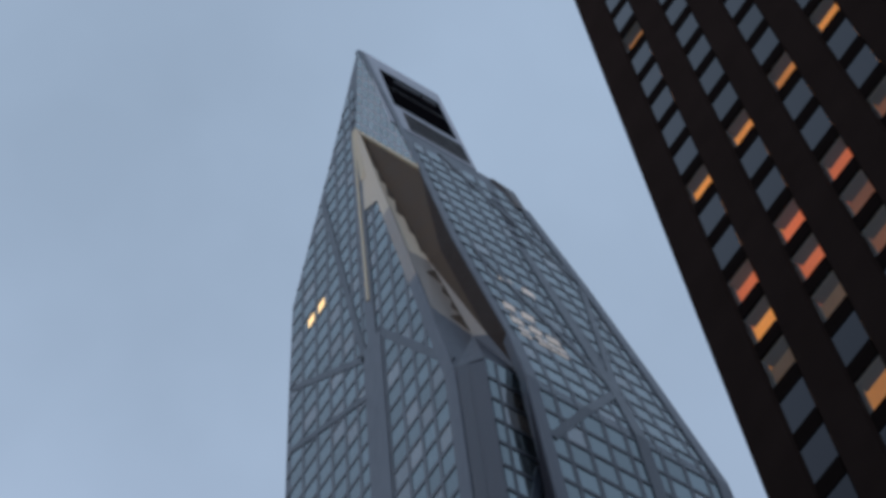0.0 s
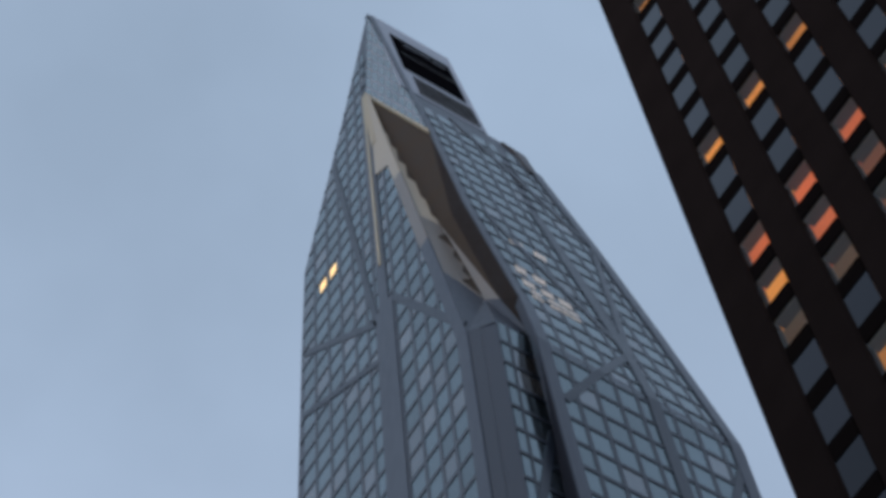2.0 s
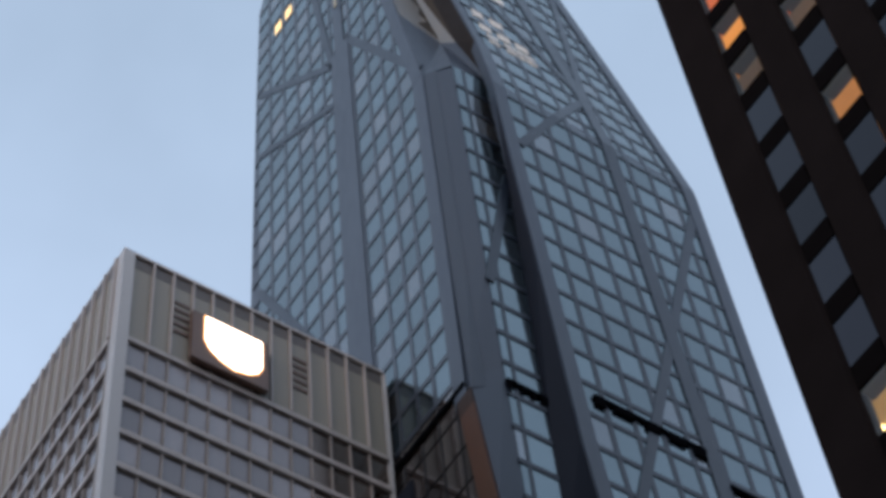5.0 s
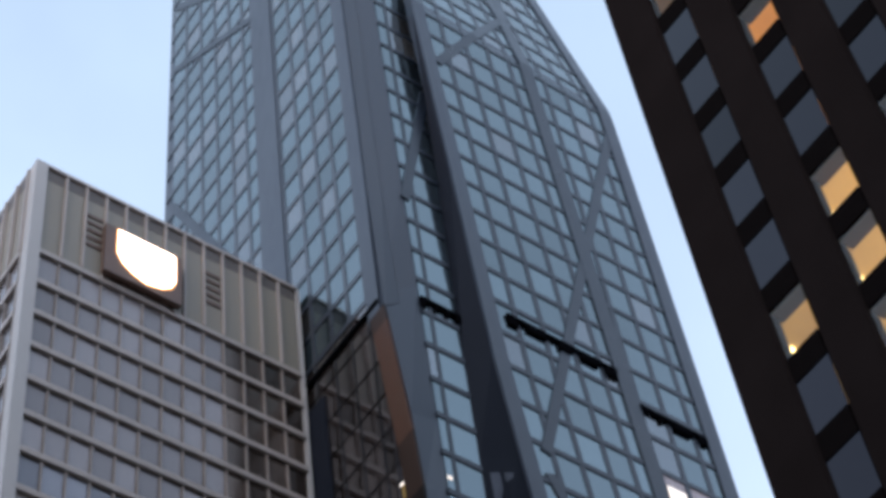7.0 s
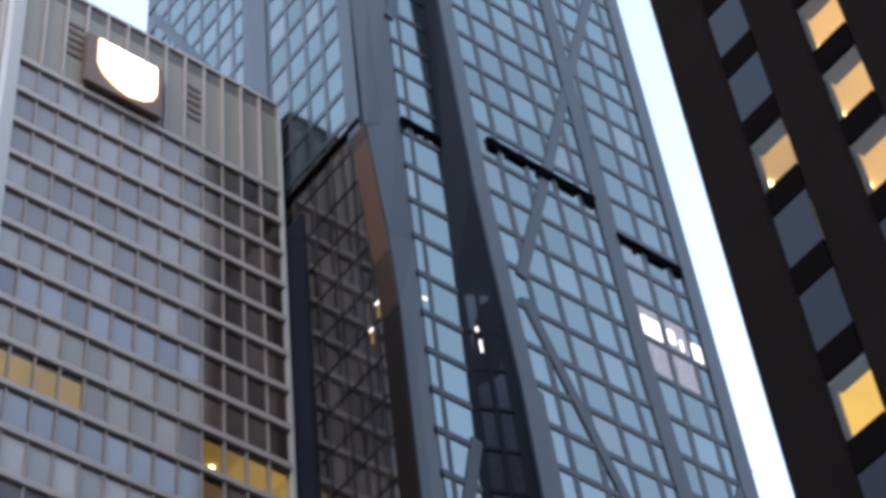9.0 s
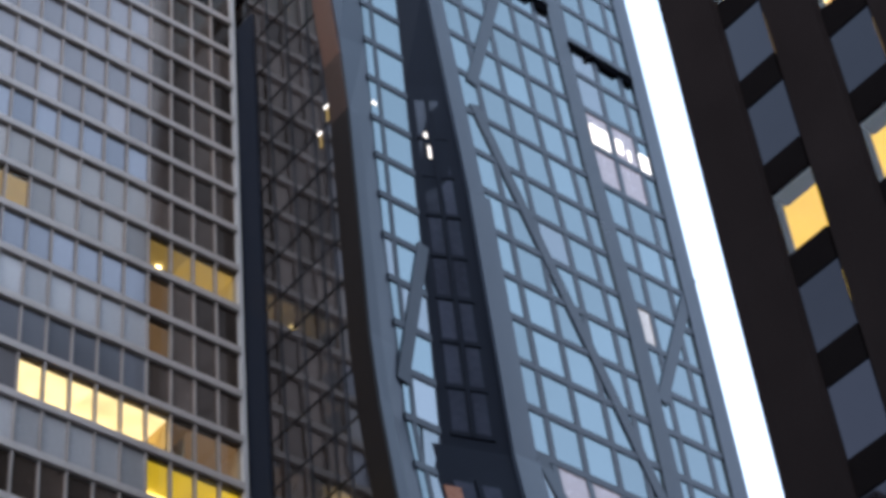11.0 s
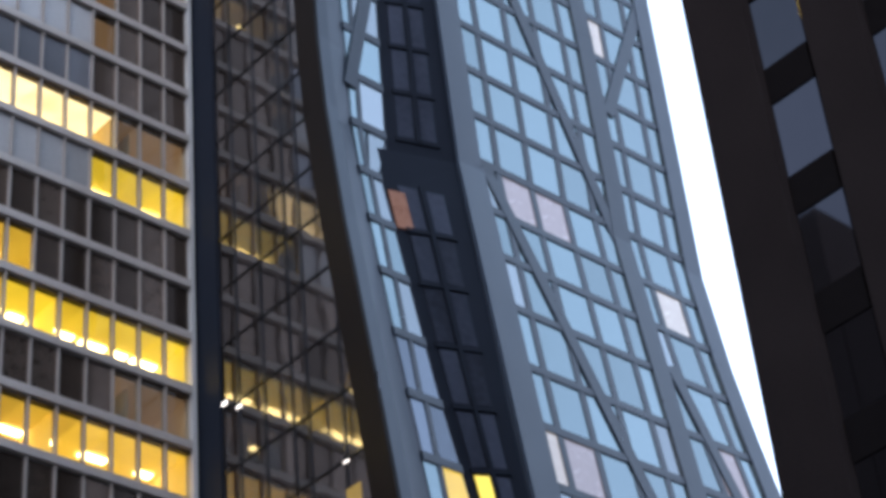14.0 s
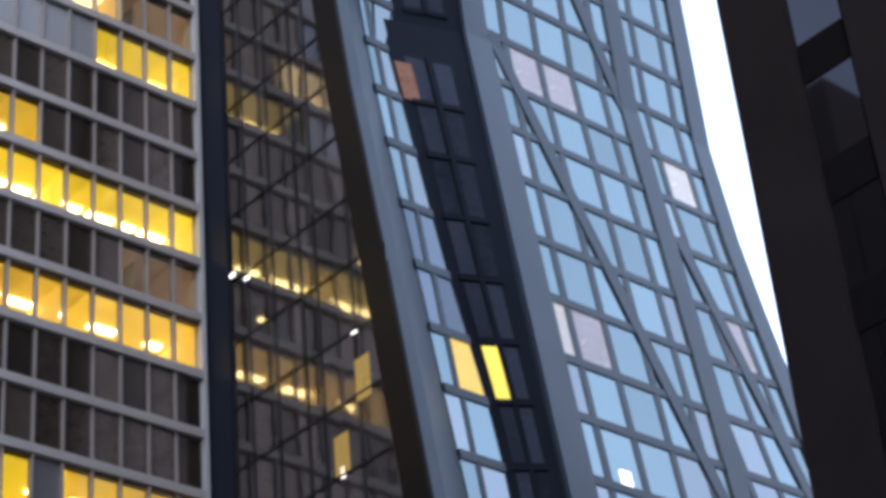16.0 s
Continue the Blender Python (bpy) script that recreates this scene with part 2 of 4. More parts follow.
M = dict(
    tower_glass=coated("coated_glass", (0.72, 0.93, 0.98), 2.45, (0.013, 0.018, 0.022)),
    warm_glass=coated("clear_grey_glass", (0.84, 0.93, 0.98), 2.55, (0.03, 0.03, 0.03), 0.08),
    # darker copy of the tower's glass; the office's dim reflection is put into it
    low_glass=coated("darkened_lower_glass", (0.95, 0.9, 0.88), 2.1, (0.019, 0.015, 0.014), 0.06),
    dim_reflection=material("dim_reflection_glass", (0.10, 0.112, 0.132), 0.12, 0.9, 0.2, 0.2, rand=0.25),
    pale_glass=material("pale_green_glass", (0.29, 0.345, 0.35), 0.1, 0.9, 0.12, 0.1, rand=0.12),
    crown_metal=material("silver_crown_panel", (0.27, 0.29, 0.33), 0.4, 0.3, 0.12, 0.15),
    beige_lower=material("greyer_lower_roof", (0.17, 0.155, 0.135), 0.4, 0.3, 0.3, 0.2),
    # the recess's shade, put into a near-black colour
    shade=material("painted_shade_panel", (0.02, 0.016, 0.014), 0.7, 0.0, 0.4, 0.2, spec=0.08),
    glow_blind=material("pale_lit_blind", (0.46, 0.42, 0.37), 0.4, 0.0, 0.2, 0.6, emit=(1.0, 0.84, 0.68), power=0.09),
    tower_metal=material("grey_aluminium", (0.024, 0.032, 0.047), 0.35, 0, 0.2, 0.15, streak=0.3, ior=1.44),
    tower_bar=material("grey_mullion_metal", (0.013, 0.019, 0.030), 0.32, 0, 0.2, 0.2, ior=1.39),
    west_bar=material("slate_mullion_metal", (0.020, 0.026, 0.038), 0.32, 0, 0.2, 0.2, ior=1.5),
    return_metal=material("dark_navy_panel", (0.014, 0.0165, 0.024), 0.5, 0.0, 0.2, 0.15, streak=0.3, spec=0.04),
    orange_pane=material("orange_lit_pane", (0.22, 0.11, 0.075), 0.3, 0, 0.3, 1.0, emit=(1.0, 0.40, 0.2), power=0.016),
    dusky_pane=material("dusky_glass", (0.036, 0.040, 0.056), 0.2, 0.0, 0.5, 0.3, spec=0.4, rand=0.4),
    tower_band=material("pale_aluminium_panel", (0.026, 0.034, 0.050), 0.35, 0, 0.2, 0.15, streak=0.3, ior=1.42),
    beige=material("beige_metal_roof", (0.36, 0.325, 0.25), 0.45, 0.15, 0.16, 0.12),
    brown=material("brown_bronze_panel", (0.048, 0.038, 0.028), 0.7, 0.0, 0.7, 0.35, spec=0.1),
    gold=material("gilded_edge_trim", (0.37, 0.32, 0.21), 0.4, 0.3, 0.15, 0.3),
    gold_pane=material("dim_golden_pane", (0.12, 0.09, 0.03), 0.3, 0, 0.5, 1.5, emit=(1.0, 0.58, 0.10), power=0.06),
    slot=material("black_louvre", (0.004, 0.004, 0.005), 0.8, 0, 0.3, 1.0, spec=0.0),
    grille=material("grey_louvre", (0.07, 0.07, 0.072), 0.5, 0.2, 0.2, 0.3),
    granite=material("dark_granite", (0.0225, 0.0165, 0.0150), 0.9, 0, 0.5, 0.4, bump=0.01, fine=30, spec=0.0),
    granite_bar=material("black_spandrel_granite", (0.0105, 0.0082, 0.0078), 0.8, 0, 0.3, 0.5, spec=0.0),
    granite_glass=material("smoked_glass", (0.0255, 0.0245, 0.0285), 0.025, 1.0, 0.08, 0.2, rand=0.28),
    frame=material("grey_enamel_bar", (0.39, 0.335, 0.30), 0.5, 0.0, 0.2, 0.3),
    mullion=material("grey_enamel_mullion", (0.27, 0.23, 0.205), 0.5, 0.0, 0.2, 0.3),
    pillar=material("pale_stone_pillar", (0.44, 0.415, 0.395), 0.6, 0, 0.12, 0.25, streak=0.4),
    pane=material("grey_office_glass", (0.232, 0.205, 0.200), 0.22, 0.45, 0.14, 0.35, rand=0.25),
    # dark office panes with blotchy reflections painted into the colour
    pane_dark=material("dark_reflection_office_glass", (0.125, 0.09, 0.069), 0.14, 0.7, 0.75, 1.5, rand=0.5),
    pane_pale=material("pale_office_glass", (0.40, 0.375, 0.365), 0.25, 0.2, 0.16, 0.35, rand=0.2),
    panel=material("beige_enamel_panel", (0.24, 0.21, 0.165), 0.5, 0.0, 0.14, 0.2, rand=0.05, streak=0.4),
    core=material("dark_interior", (0.05, 0.045, 0.04), 0.8, 0, 0.3, 0.5),
    # unseen blocks, coloured lighter to bounce more light onto the granite
    wall_block=material("bounce_brick_block", (0.46, 0.36, 0.3), 0.8, 0, 0.35, 0.05, fine=20),
    asphalt=material("asphalt", (0.05, 0.05, 0.052), 0.85, 0, 0.25, 0.3),
    pavement=material("grey_pavement", (0.22, 0.215, 0.21), 0.85, 0, 0.2, 0.5),
    sign=material("white_sign_light", (0.8, 0.75, 0.7), 0.4, emit=(1.0, 0.80, 0.66), power=3.2),
    sign_box=material("brown_sign_case", (0.13, 0.075, 0.052), 0.5, 0, 0.2, 0.5),
    room=material("warm_office_wall", (0.75, 0.58, 0.26), 0.8, 0, 0.2, 0.8),
    # lit ceilings: the lamps' light on them is put into their own glow
    yellow=material("yellow_lit_ceiling", (0.6, 0.5, 0.2), 0.8, 0, 0.2, 0.8, emit=(1.0, 0.72, 0.03), power=0.17, uneven=0.6),
    amber=material("amber_lit_ceiling", (0.6, 0.45, 0.25), 0.8, 0, 0.2, 0.8, emit=(1.0, 0.64, 0.05), power=0.16, uneven=0.6),
    cream=material("cream_lit_ceiling", (0.7, 0.62, 0.45), 0.8, 0, 0.2, 0.8, emit=(1.0, 0.80, 0.46), power=0.56, uneven=0.6),
    dim=material("dim_lit_ceiling", (0.6, 0.55, 0.4), 0.8, 0, 0.2, 0.8, emit=(1.0, 0.66, 0.16), power=0.075, uneven=0.6),
    strip=material("office_ceiling_tube", (0.9, 0.85, 0.6), 0.5, emit=(1.0, 0.80, 0.38), power=3.4),
    red=material("red_lit_ceiling", (0.5, 0.25, 0.18), 0.8, 0, 0.2, 0.8, emit=(1.0, 0.24, 0.09), power=0.30, uneven=0.6),
    orange=material("orange_lit_ceiling", (0.5, 0.35, 0.2), 0.8, 0, 0.2, 0.8, emit=(1.0, 0.40, 0.08), power=0.42, uneven=0.6),
    blind=material("grey_roller_blind", (0.20, 0.17, 0.16), 0.8, 0, 0.15, 1.5),
    white_lit=material("white_lit_pane", (0.6, 0.6, 0.6), 0.2, 0, 0.2, 1.5, emit=(1.0, 0.86, 0.74), power=0.55),
    pink_lit=material("rose_lit_pane", (0.32, 0.26, 0.27), 0.25, 0.1, 0.25, 0.8, emit=(1.0, 0.84, 0.84), power=0.025),
    warm_lit=material("golden_lit_pane", (0.6, 0.5, 0.3), 0.3, 0, 0.4, 1.2, emit=(1.0, 0.60, 0.16), power=0.8),
    # smooth edge cover with the office's brown reflection put into its colour
    bronze=material("brown_reflection_cover", (0.0105, 0.0072, 0.0056), 0.45, 0, 0.4, 0.15, streak=0.3, spec=0.06),
    faint=material("faintly_lit_ceiling", (0.5, 0.42, 0.32), 0.8, 0, 0.2, 0.8, emit=(1.0, 0.62, 0.34), power=0.032, uneven=0.5),
    pane_blue=material("bluish_office_glass", (0.212, 0.207, 0.222), 0.14, 0.5, 0.12, 0.25, rand=0.25),
    # opaque panes; faint warm room light and reflection are put into the colour
    pane_warm=material("room_glow_office_glass", (0.27, 0.235, 0.21), 0.25, 0.4, 0.12, 0.25, rand=0.2),
    screen=material("cream_partition_board", (0.6, 0.54, 0.4), 0.7, 0, 0.15, 0.8),
    # dark brown for strips that stand in for shade on the office front
    shade_strip=material("dark_brown_shade_strip", (0.11, 0.092, 0.082), 0.6, 0, 0.3, 0.6),
    rim=material("orange_sign_rim", (0.7, 0.4, 0.2), 0.5, emit=(1.0, 0.42, 0.12), power=0.9),
    pale_lit=material("pale_lit_pane", (0.4, 0.36, 0.34), 0.25, 0.1, 0.3, 0.8, emit=(1.0, 0.84, 0.72), power=0.06),
    # the reflection's orange upper end, painted in two strengths
    orange_sheen=material("orange_reflection_cover", (0.075, 0.036, 0.023), 0.45, 0, 0.5, 0.2, streak=0.3, spec=0.08),
    dim_orange_sheen=material("dim_orange_reflection_cover", (0.034, 0.019, 0.013), 0.45, 0, 0.5, 0.2, streak=0.3, spec=0.08),
    low_bar=coated("dark_glass_joint", (0.8, 0.8, 0.85), 1.6, (0.011, 0.010, 0.011), 0.15),
    clear=see_through("clear_window_glass", (0.92, 0.88, 0.80), 0.045),
)


# ---- building blocks ----
def mesh_data(name, verts, faces, mat):
    me = bpy.data.meshes.new(name)
    me.from_pydata([tuple(v) for v in verts], [], faces)
    me.update()
    me.materials.append(M[mat])
    return me


def put(name, me, parent=None, label="", kind="", at=(0, 0, 0)):
    ob = new(name, me)
    if parent is not None:
        ob.parent = parent
    ob.location = at
    return tagged(ob, label, kind=kind)


class Pile:
    """Prisms gathered into one mesh."""
    def __init__(self):
        self.v, self.f = [], []

    def prism(self, front, back):
        """A closed prism between two polygons of equal length (front counter-clockwise as seen from outside)."""
        n, s = len(front), len(self.v)
        self.v += [tuple(p) for p in front] + [tuple(p) for p in back]
        self.f.append(tuple(range(s, s + n)))
        self.f.append(tuple(range(s + 2 * n - 1, s + n - 1, -1)))
        for i in range(n):
            j = (i + 1) % n
            self.f.append((s + j, s + i, s + n + i, s + n + j))

    def box(self, x0, x1, y0, y1, z0, z1):
        self.prism([(x0, y0, z0), (x1, y0, z0), (x1, y0, z1), (x0, y0, z1)], [(x0, y1, z0), (x1, y1, z0), (x1, y1, z1), (x0, y1, z1)])

    def loft(self, rings):
        """A closed skin through rings of equal length."""
        s, n = len(self.v), len(rings[0])
        for r in rings:
            self.v += [tuple(p) for p in r]
        for k in range(len(rings) - 1):
            a, b = s + k * n, s + (k + 1) * n
            self.f += [(a + i, a + (i + 1) % n, b + (i + 1) % n, b + i) for i in range(n)]
        self.f.append(tuple(range(s + n - 1, s - 1, -1)))
        self.f.append(tuple(range(s + (len(rings) - 1) * n, s + len(rings) * n)))

    def make(self, name, mat, parent=None, label="", kind=""):
        return put(name, mesh_data(name, self.v, self.f, mat), parent, label, kind)


def thing(name, label, category, group="", kind=""):
    return tagged(new(name), label, category, group, kind)


def lerp(z, table):
    return float(np.interp(z, [a for a, b in table], [b for a, b in table]))


def one_box(name, mat, parent, dims, label="", kind=""):
    p = Pile()
    p.box(*dims)
    return p.make(name, mat, parent, label, kind)


# ---- ground and street ----
tagged(one_box("ground", "asphalt", None, (-3000, 3000, -3000, 3000, -0.5, 0), kind="structure"), "dark asphalt avenue and ground at the foot of the towers", "ground")
for x0, x1, y0, y1 in ((-12, 9, -120, 220), (27, 300, -60, 48), (27, 300, 57, 220)):
    tagged(one_box("pavement", "pavement", None, (x0, x1, y0, y1, 0.004, 0.15), kind="structure"), "grey concrete pavement slab with kerb beside the avenue", "pavement")
west_block = thing("unseen_block", "plain brown brick block across the avenue behind the viewer", "building", kind="structure")
one_box("body", "wall_block", west_block, (-62, -30, -90, 65.1, 0.15, 79))
one_box("body", "wall_block", west_block, (-62, -30, 65.2, 88, 0.15, 86.2))
one_box("body", "wall_block", west_block, (-62, -34, 96, 220, 0.15, 70))
# added out of view to keep low western sky off the granite's top
far_block = thing("unseen_block", "added unseen high-rise row that blocks the low western sky", "building", kind="structure")
one_box("body", "wall_block", far_block, (-190, -125, -230, 230, 0.15, 150))
# assumed and out of view; gives the tower's lowest panes something to mirror
south_block = thing("unseen_block", "assumed unseen block beyond the side street, mirrored in low panes", "building", kind="structure")
one_box("body", "wall_block", south_block, (96, 210, -40, 37, 0.15, 70))

# ---- the faceted glass tower ----
tower = thing("faceted_glass_tower", "tall faceted glass skyscraper with grey metal diagonal bracing and pointed top", "skyscraper")
E = EYE
TOP = 298 + E
WEST = 60.8
S2Y = [(0, 59.1), (77.7, 68.5), (174.7, 68.5), (TOP + 2, 84.65)]
C4 = [(0, 69.6), (60, 69.7), (78, 70.0), (86, 69.8), (100, 69.3), (121, 67.8), (145, 67.0), (172, 66.0), (186, 66.2), (213, 64.0), (240, 63.4), (TOP + 1, 60.9)]
C5 = [(0, 98.6), (45, 94.6), (55, 93.25), (60, 92.7), (65, 92.1), (70, 91.7), (78, 91.7), (120, 91.15), (173, 90.3), (201, 88.1), (226, 85.6), (251, 82.2), (259.5, 81.3), (259.6, 75.0), (TOP + 3, 75.0)]
S1Y = [(0, 60.6), (78, 70.0), (180, 70.0)]
CR = [(0, 65.6), (45, 64.2), (52.5, 63.85), (61, 63.45), (70, 63.1), (83, 63.0), (92, 62.7), (180, 62.7)]
S1R = [(0, 67.4), (48, 67.2), (51.5, 66.95), (60, 65.9), (66.2, 65.45), (73.7, 64.9), (77.3, 64.5), (77.6, 65.75), (87, 65.9), (97, 66.05), (110, 66.2), (135, 66.5), (148, 66.95), (180, 67.4)]
C1 = [(0, 60.2), (43, 64.75), (57, 66.6), (70, 68.5), (78.6, 69.45), (84, 69.75), (104, 69.9), (112, 70.3), (128, 71.8), (142, 72.1), (177, 72.1), (269, 86.2), (TOP, 84.4)]
NW = [(0, 107.5), (180, 104.8), (222, 103.8), (243.5, 103.05), (272.5, 92.9), (TOP, 84.4)]
FLOORS = [51.0 - 3.9 * k for k in range(12, -1, -1)] + [54.75, 58.8, 62.9, 67.2, 71.1, 74.8] + [78.6 + 3.72 * k for k in range(8)] + [104.64 + 4.05 * k for k in range(1, 49)]


def spot(side, u, z, out=0.0):
    """A point of a facade: u runs along it, z up, out towards the street."""
    if side == "east":
        return (u, lerp(z, S2Y) - out, z)
    if side == "south":
        return (u, lerp(z, S1Y) - out, z)
    return (WEST - out, u, z)


def skin(side, left, right, z0, z1, name, mat, label=""):
    """One plate of a facade between two edges that may lean."""
    zs = sorted({z0, z1, *[z for t in (left, right, S2Y, S1Y) for z, _ in t if z0 < z < z1]})
    rings = []
    for z in zs:
        a, b = lerp(z, left), lerp(z, right)
        rings.append([spot(side, a, z), spot(side, b, z), spot(side, b, z, -0.8), spot(side, a, z, -0.8)])
    p = Pile()
    p.loft(rings)
    return p.make(name, mat, tower, label)


skin("east", C4, C5, 0, 259.5, "facade_plate", "tower_metal")
skin("east", C4, [(0, 75.0), (TOP + 1, 75.0)], 259.5, TOP + 0.8, "facade_plate", "tower_metal")
skin("south", CR, S1R, 0, 177.6, "facade_plate", "tower_metal")
skin("west", NW, C1, 0, TOP, "facade_plate", "tower_metal")


def plate(name, mat, corners, inward, label=""):
    p = Pile()
    p.prism(corners, [tuple(Vector(c) + Vector(inward)) for c in corners])
    return p.make(name, mat, tower, label)


def on_east(u, z):
    return spot("east", u, z)


# the pale corner strip between the west and the south front, in lengths of one bend each
bends = [0, 43, 57, 70, 78, 84, 92, 104, 112, 128, 142, 177]
for a, b in zip(bends, bends[1:]):
    plate("corner_panel", "tower_band", [(WEST, lerp(a, C1), a), (lerp(a, CR), lerp(a, S1Y), a), (lerp(b, CR), lerp(b, S1Y), b), (WEST, lerp(b, C1), b)], (1.2, 1.2, 0))
for a, b in ((126, 142), (142, 177)):
    c = [Vector((WEST, lerp(z, C1), z)).lerp(Vector((62.7, lerp(z, S1Y), z)), k) + Vector((-0.05, -0.05, 0)) for k, z in ((0.02, a), (0.42, a), (0.42, b), (0.02, b))]
    plate("corner_cover", "tower_metal", [tuple(v) for v in c], (0.2, 0.2, 0), "darker grey corner cover")
# the dark return between the two south fronts, glazed in its lower part
def inner(z):
    """The inner edge of the return, at the corner of the narrow south front."""
    x1, y = lerp(z, S1R), lerp(z, S1Y)
    return (x1, y, z)


bends = [0, 48, 51.5, 60, 66.2, 73.7, 77.3, 77.6, 87, 97, 110, 121, 145, 172, 179]
for a, b in zip(bends, bends[1:]):
    plate("return_panel", "return_metal", [inner(a), on_east(lerp(a, C4), a), on_east(lerp(b, C4), b), inner(b)], (0.6, 0.3, 0))


def on_return(k, z, out=0.0):
    """A point of the return: k runs from its inner edge (0) to its outer edge (1)."""
    p0, p1 = Vector(inner(z)), Vector(on_east(lerp(z, C4), z))
    n = (p1 - p0).cross(Vector((0, 0, 1))).normalized()
    return tuple(p0 + (p1 - p0) * k + n * out)


for z0, z1 in zip(FLOORS, FLOORS[1:]):
    if z0 < 36 or z1 > 112 or 74 < z0 < 78:
        continue
    for k0, k1 in ((0.18, 0.42), (0.52, 0.74)):
        q = Pile()
        c = [(k0, z0 + 0.3), (k1, z0 + 0.3), (k1, z1 - 0.25), (k0, z1 - 0.25)]
        q.prism([on_return(k, z, 0.06) for k, z in c], [on_return(k, z, 0.0) for k, z in c])
        warm = abs(z0 - 51.3) < 1.9 and k0 < 0.3
        q.make("return_pane", "yellow" if warm else "dusky_pane", tower)
    q = Pile()
    c = [(0.44, z0), (0.50, z0), (0.50, z1), (0.44, z1)]
    q.prism([on_return(k, z, 0.2) for k, z in c], [on_return(k, z, 0.0) for k, z in c])
    c = [(0.14, z0 - 0.12), (0.78, z0 - 0.12), (0.78, z0 + 0.2), (0.14, z0 + 0.2)]
    q.prism([on_return(k, z, 0.14) for k, z in c], [on_return(k, z, 0.0) for k, z in c])
    q.make("return_mullion", "return_metal", tower)
PEAK = (WEST, 86.3, 270.0)
Q = on_east(63.4, 240)
APEX = (WEST + 0.05, 84.5, TOP)
plate("upper_facet", "crown_metal", [PEAK, Q, APEX], (0.7, 0.7, 0))
FOLD = (67.3, 70, 178.2)
B1, B2 = (63.2, 77.0, 213.0), (64.8, 73.5, 190.0)
K1, K2 = (WEST, 77.9, 215.0), (WEST, 74.8, 195.0)
# the roof's tone steps from beige at the peak down to taupe and grey
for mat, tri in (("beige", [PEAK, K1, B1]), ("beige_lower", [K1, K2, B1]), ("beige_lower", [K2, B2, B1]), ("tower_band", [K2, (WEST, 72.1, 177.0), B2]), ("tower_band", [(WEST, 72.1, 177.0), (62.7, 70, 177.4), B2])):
    plate("sloping_roof_facet", mat, tri, (0.6, 0.8, -0.3), "beige metal sloping roof" if mat == "beige" else "sloping roof in a greyer lower tone")
plate("upper_facet", "tower_metal", [(62.7, 70, 177.4), FOLD, B2], (0.6, 0.8, -0.3))
E1, E2 = on_east(64.0, 213), on_east(66.2, 186)
I1, I2 = tuple(Vector(E1).lerp(Vector(B1), 0.5)), tuple(Vector(E2).lerp(Vector(B2), 0.55))
# facets along the broad front's edge have their shade painted in
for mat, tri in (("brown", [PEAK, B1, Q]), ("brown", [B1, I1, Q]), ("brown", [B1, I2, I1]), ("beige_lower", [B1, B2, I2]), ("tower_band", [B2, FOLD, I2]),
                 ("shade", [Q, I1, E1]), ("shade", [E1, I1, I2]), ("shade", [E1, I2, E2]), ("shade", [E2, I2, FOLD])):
    plate("recess_facet", mat, tri, (0.8, 0.6, -0.3), {"brown": "brown recess panel", "shade": "recess panel with painted shade", "beige_lower": "taupe recess panel", "tower_band": "grey metal recess panel"}[mat])
# the ragged edge of a reflection on the pale roof band, built as brown plates
steps = random.Random(3)
for a, b, side_ in ((Vector(PEAK), Vector(B1), Vector(K1) - Vector(B1)), (Vector(B1), Vector(B2), Vector(K2) - Vector(B2))):
    out = (b - a).cross(side_).normalized()
    out = out if out.x + out.y < 0 else -out
    count = 7 if b.z > 200 else 4
    for k in range(count):
        t0, t1 = (k + 0.7) / (count + 1), (k + 1.7) / (count + 1)
        deep = steps.uniform(0.12, 0.42) * (0.6 + 0.6 * t1 if b.z > 200 else 1)
        tri = [a.lerp(b, t0), a.lerp(b, t1), a.lerp(b, t1 - 0.15 * (t1 - t0)) + side_ * deep]
        plate("recess_step", "brown", [tuple(v + out * 0.08) for v in tri], tuple(-out * 0.16), "jagged brown plate for a reflection's edge")
p = Pile()
p.loft([[(61.9, lerp(z, C1) + 9, z), (lerp(z, C5) - 0.6, lerp(z, S2Y) + 9, z), (lerp(z, C5) - 0.3, lerp(z, NW) - 0.3, z), (61.9, lerp(z, NW) - 0.3, z)] for z in (0, 78, 173, 200, 226, 243.5, 259)])
p.make("core", "tower_metal", tower)
p = Pile()
p.loft([[(62.5, lerp(z, S2Y) + 2.2, z), (74.6, lerp(z, S2Y) + 1.2, z), (74.6, lerp(z, NW) - 0.2, z), (62.5, lerp(z, NW) - 0.2, z)] for z in (259, 272.5, 288)])
p.make("core", "tower_metal", tower)


def beam(name, mat, side, a, b, width, out=0.19, label=""):
    """A flat brace on a facade from (u, z) a to b, broken where the facade leans."""
    zs = sorted({a[1], b[1], *[z for z, _ in S2Y + S1Y if min(a[1], b[1]) < z < max(a[1], b[1])]}, reverse=a[1] > b[1])
    k = (Vector(b) - Vector(a)).normalized()
    off = Vector((-k[1], k[0])) * width / 2
    pts = [Vector((a[0] + (b[0] - a[0]) * (z - a[1]) / (b[1] - a[1]), z)) for z in zs]
    p = Pile()
    p.loft([[spot(side, *(q + off), 0.0), spot(side, *(q - off), 0.0), spot(side, *(q - off), out), spot(side, *(q + off), out)] for q in pts])
    return p.make(name, mat, tower, label)


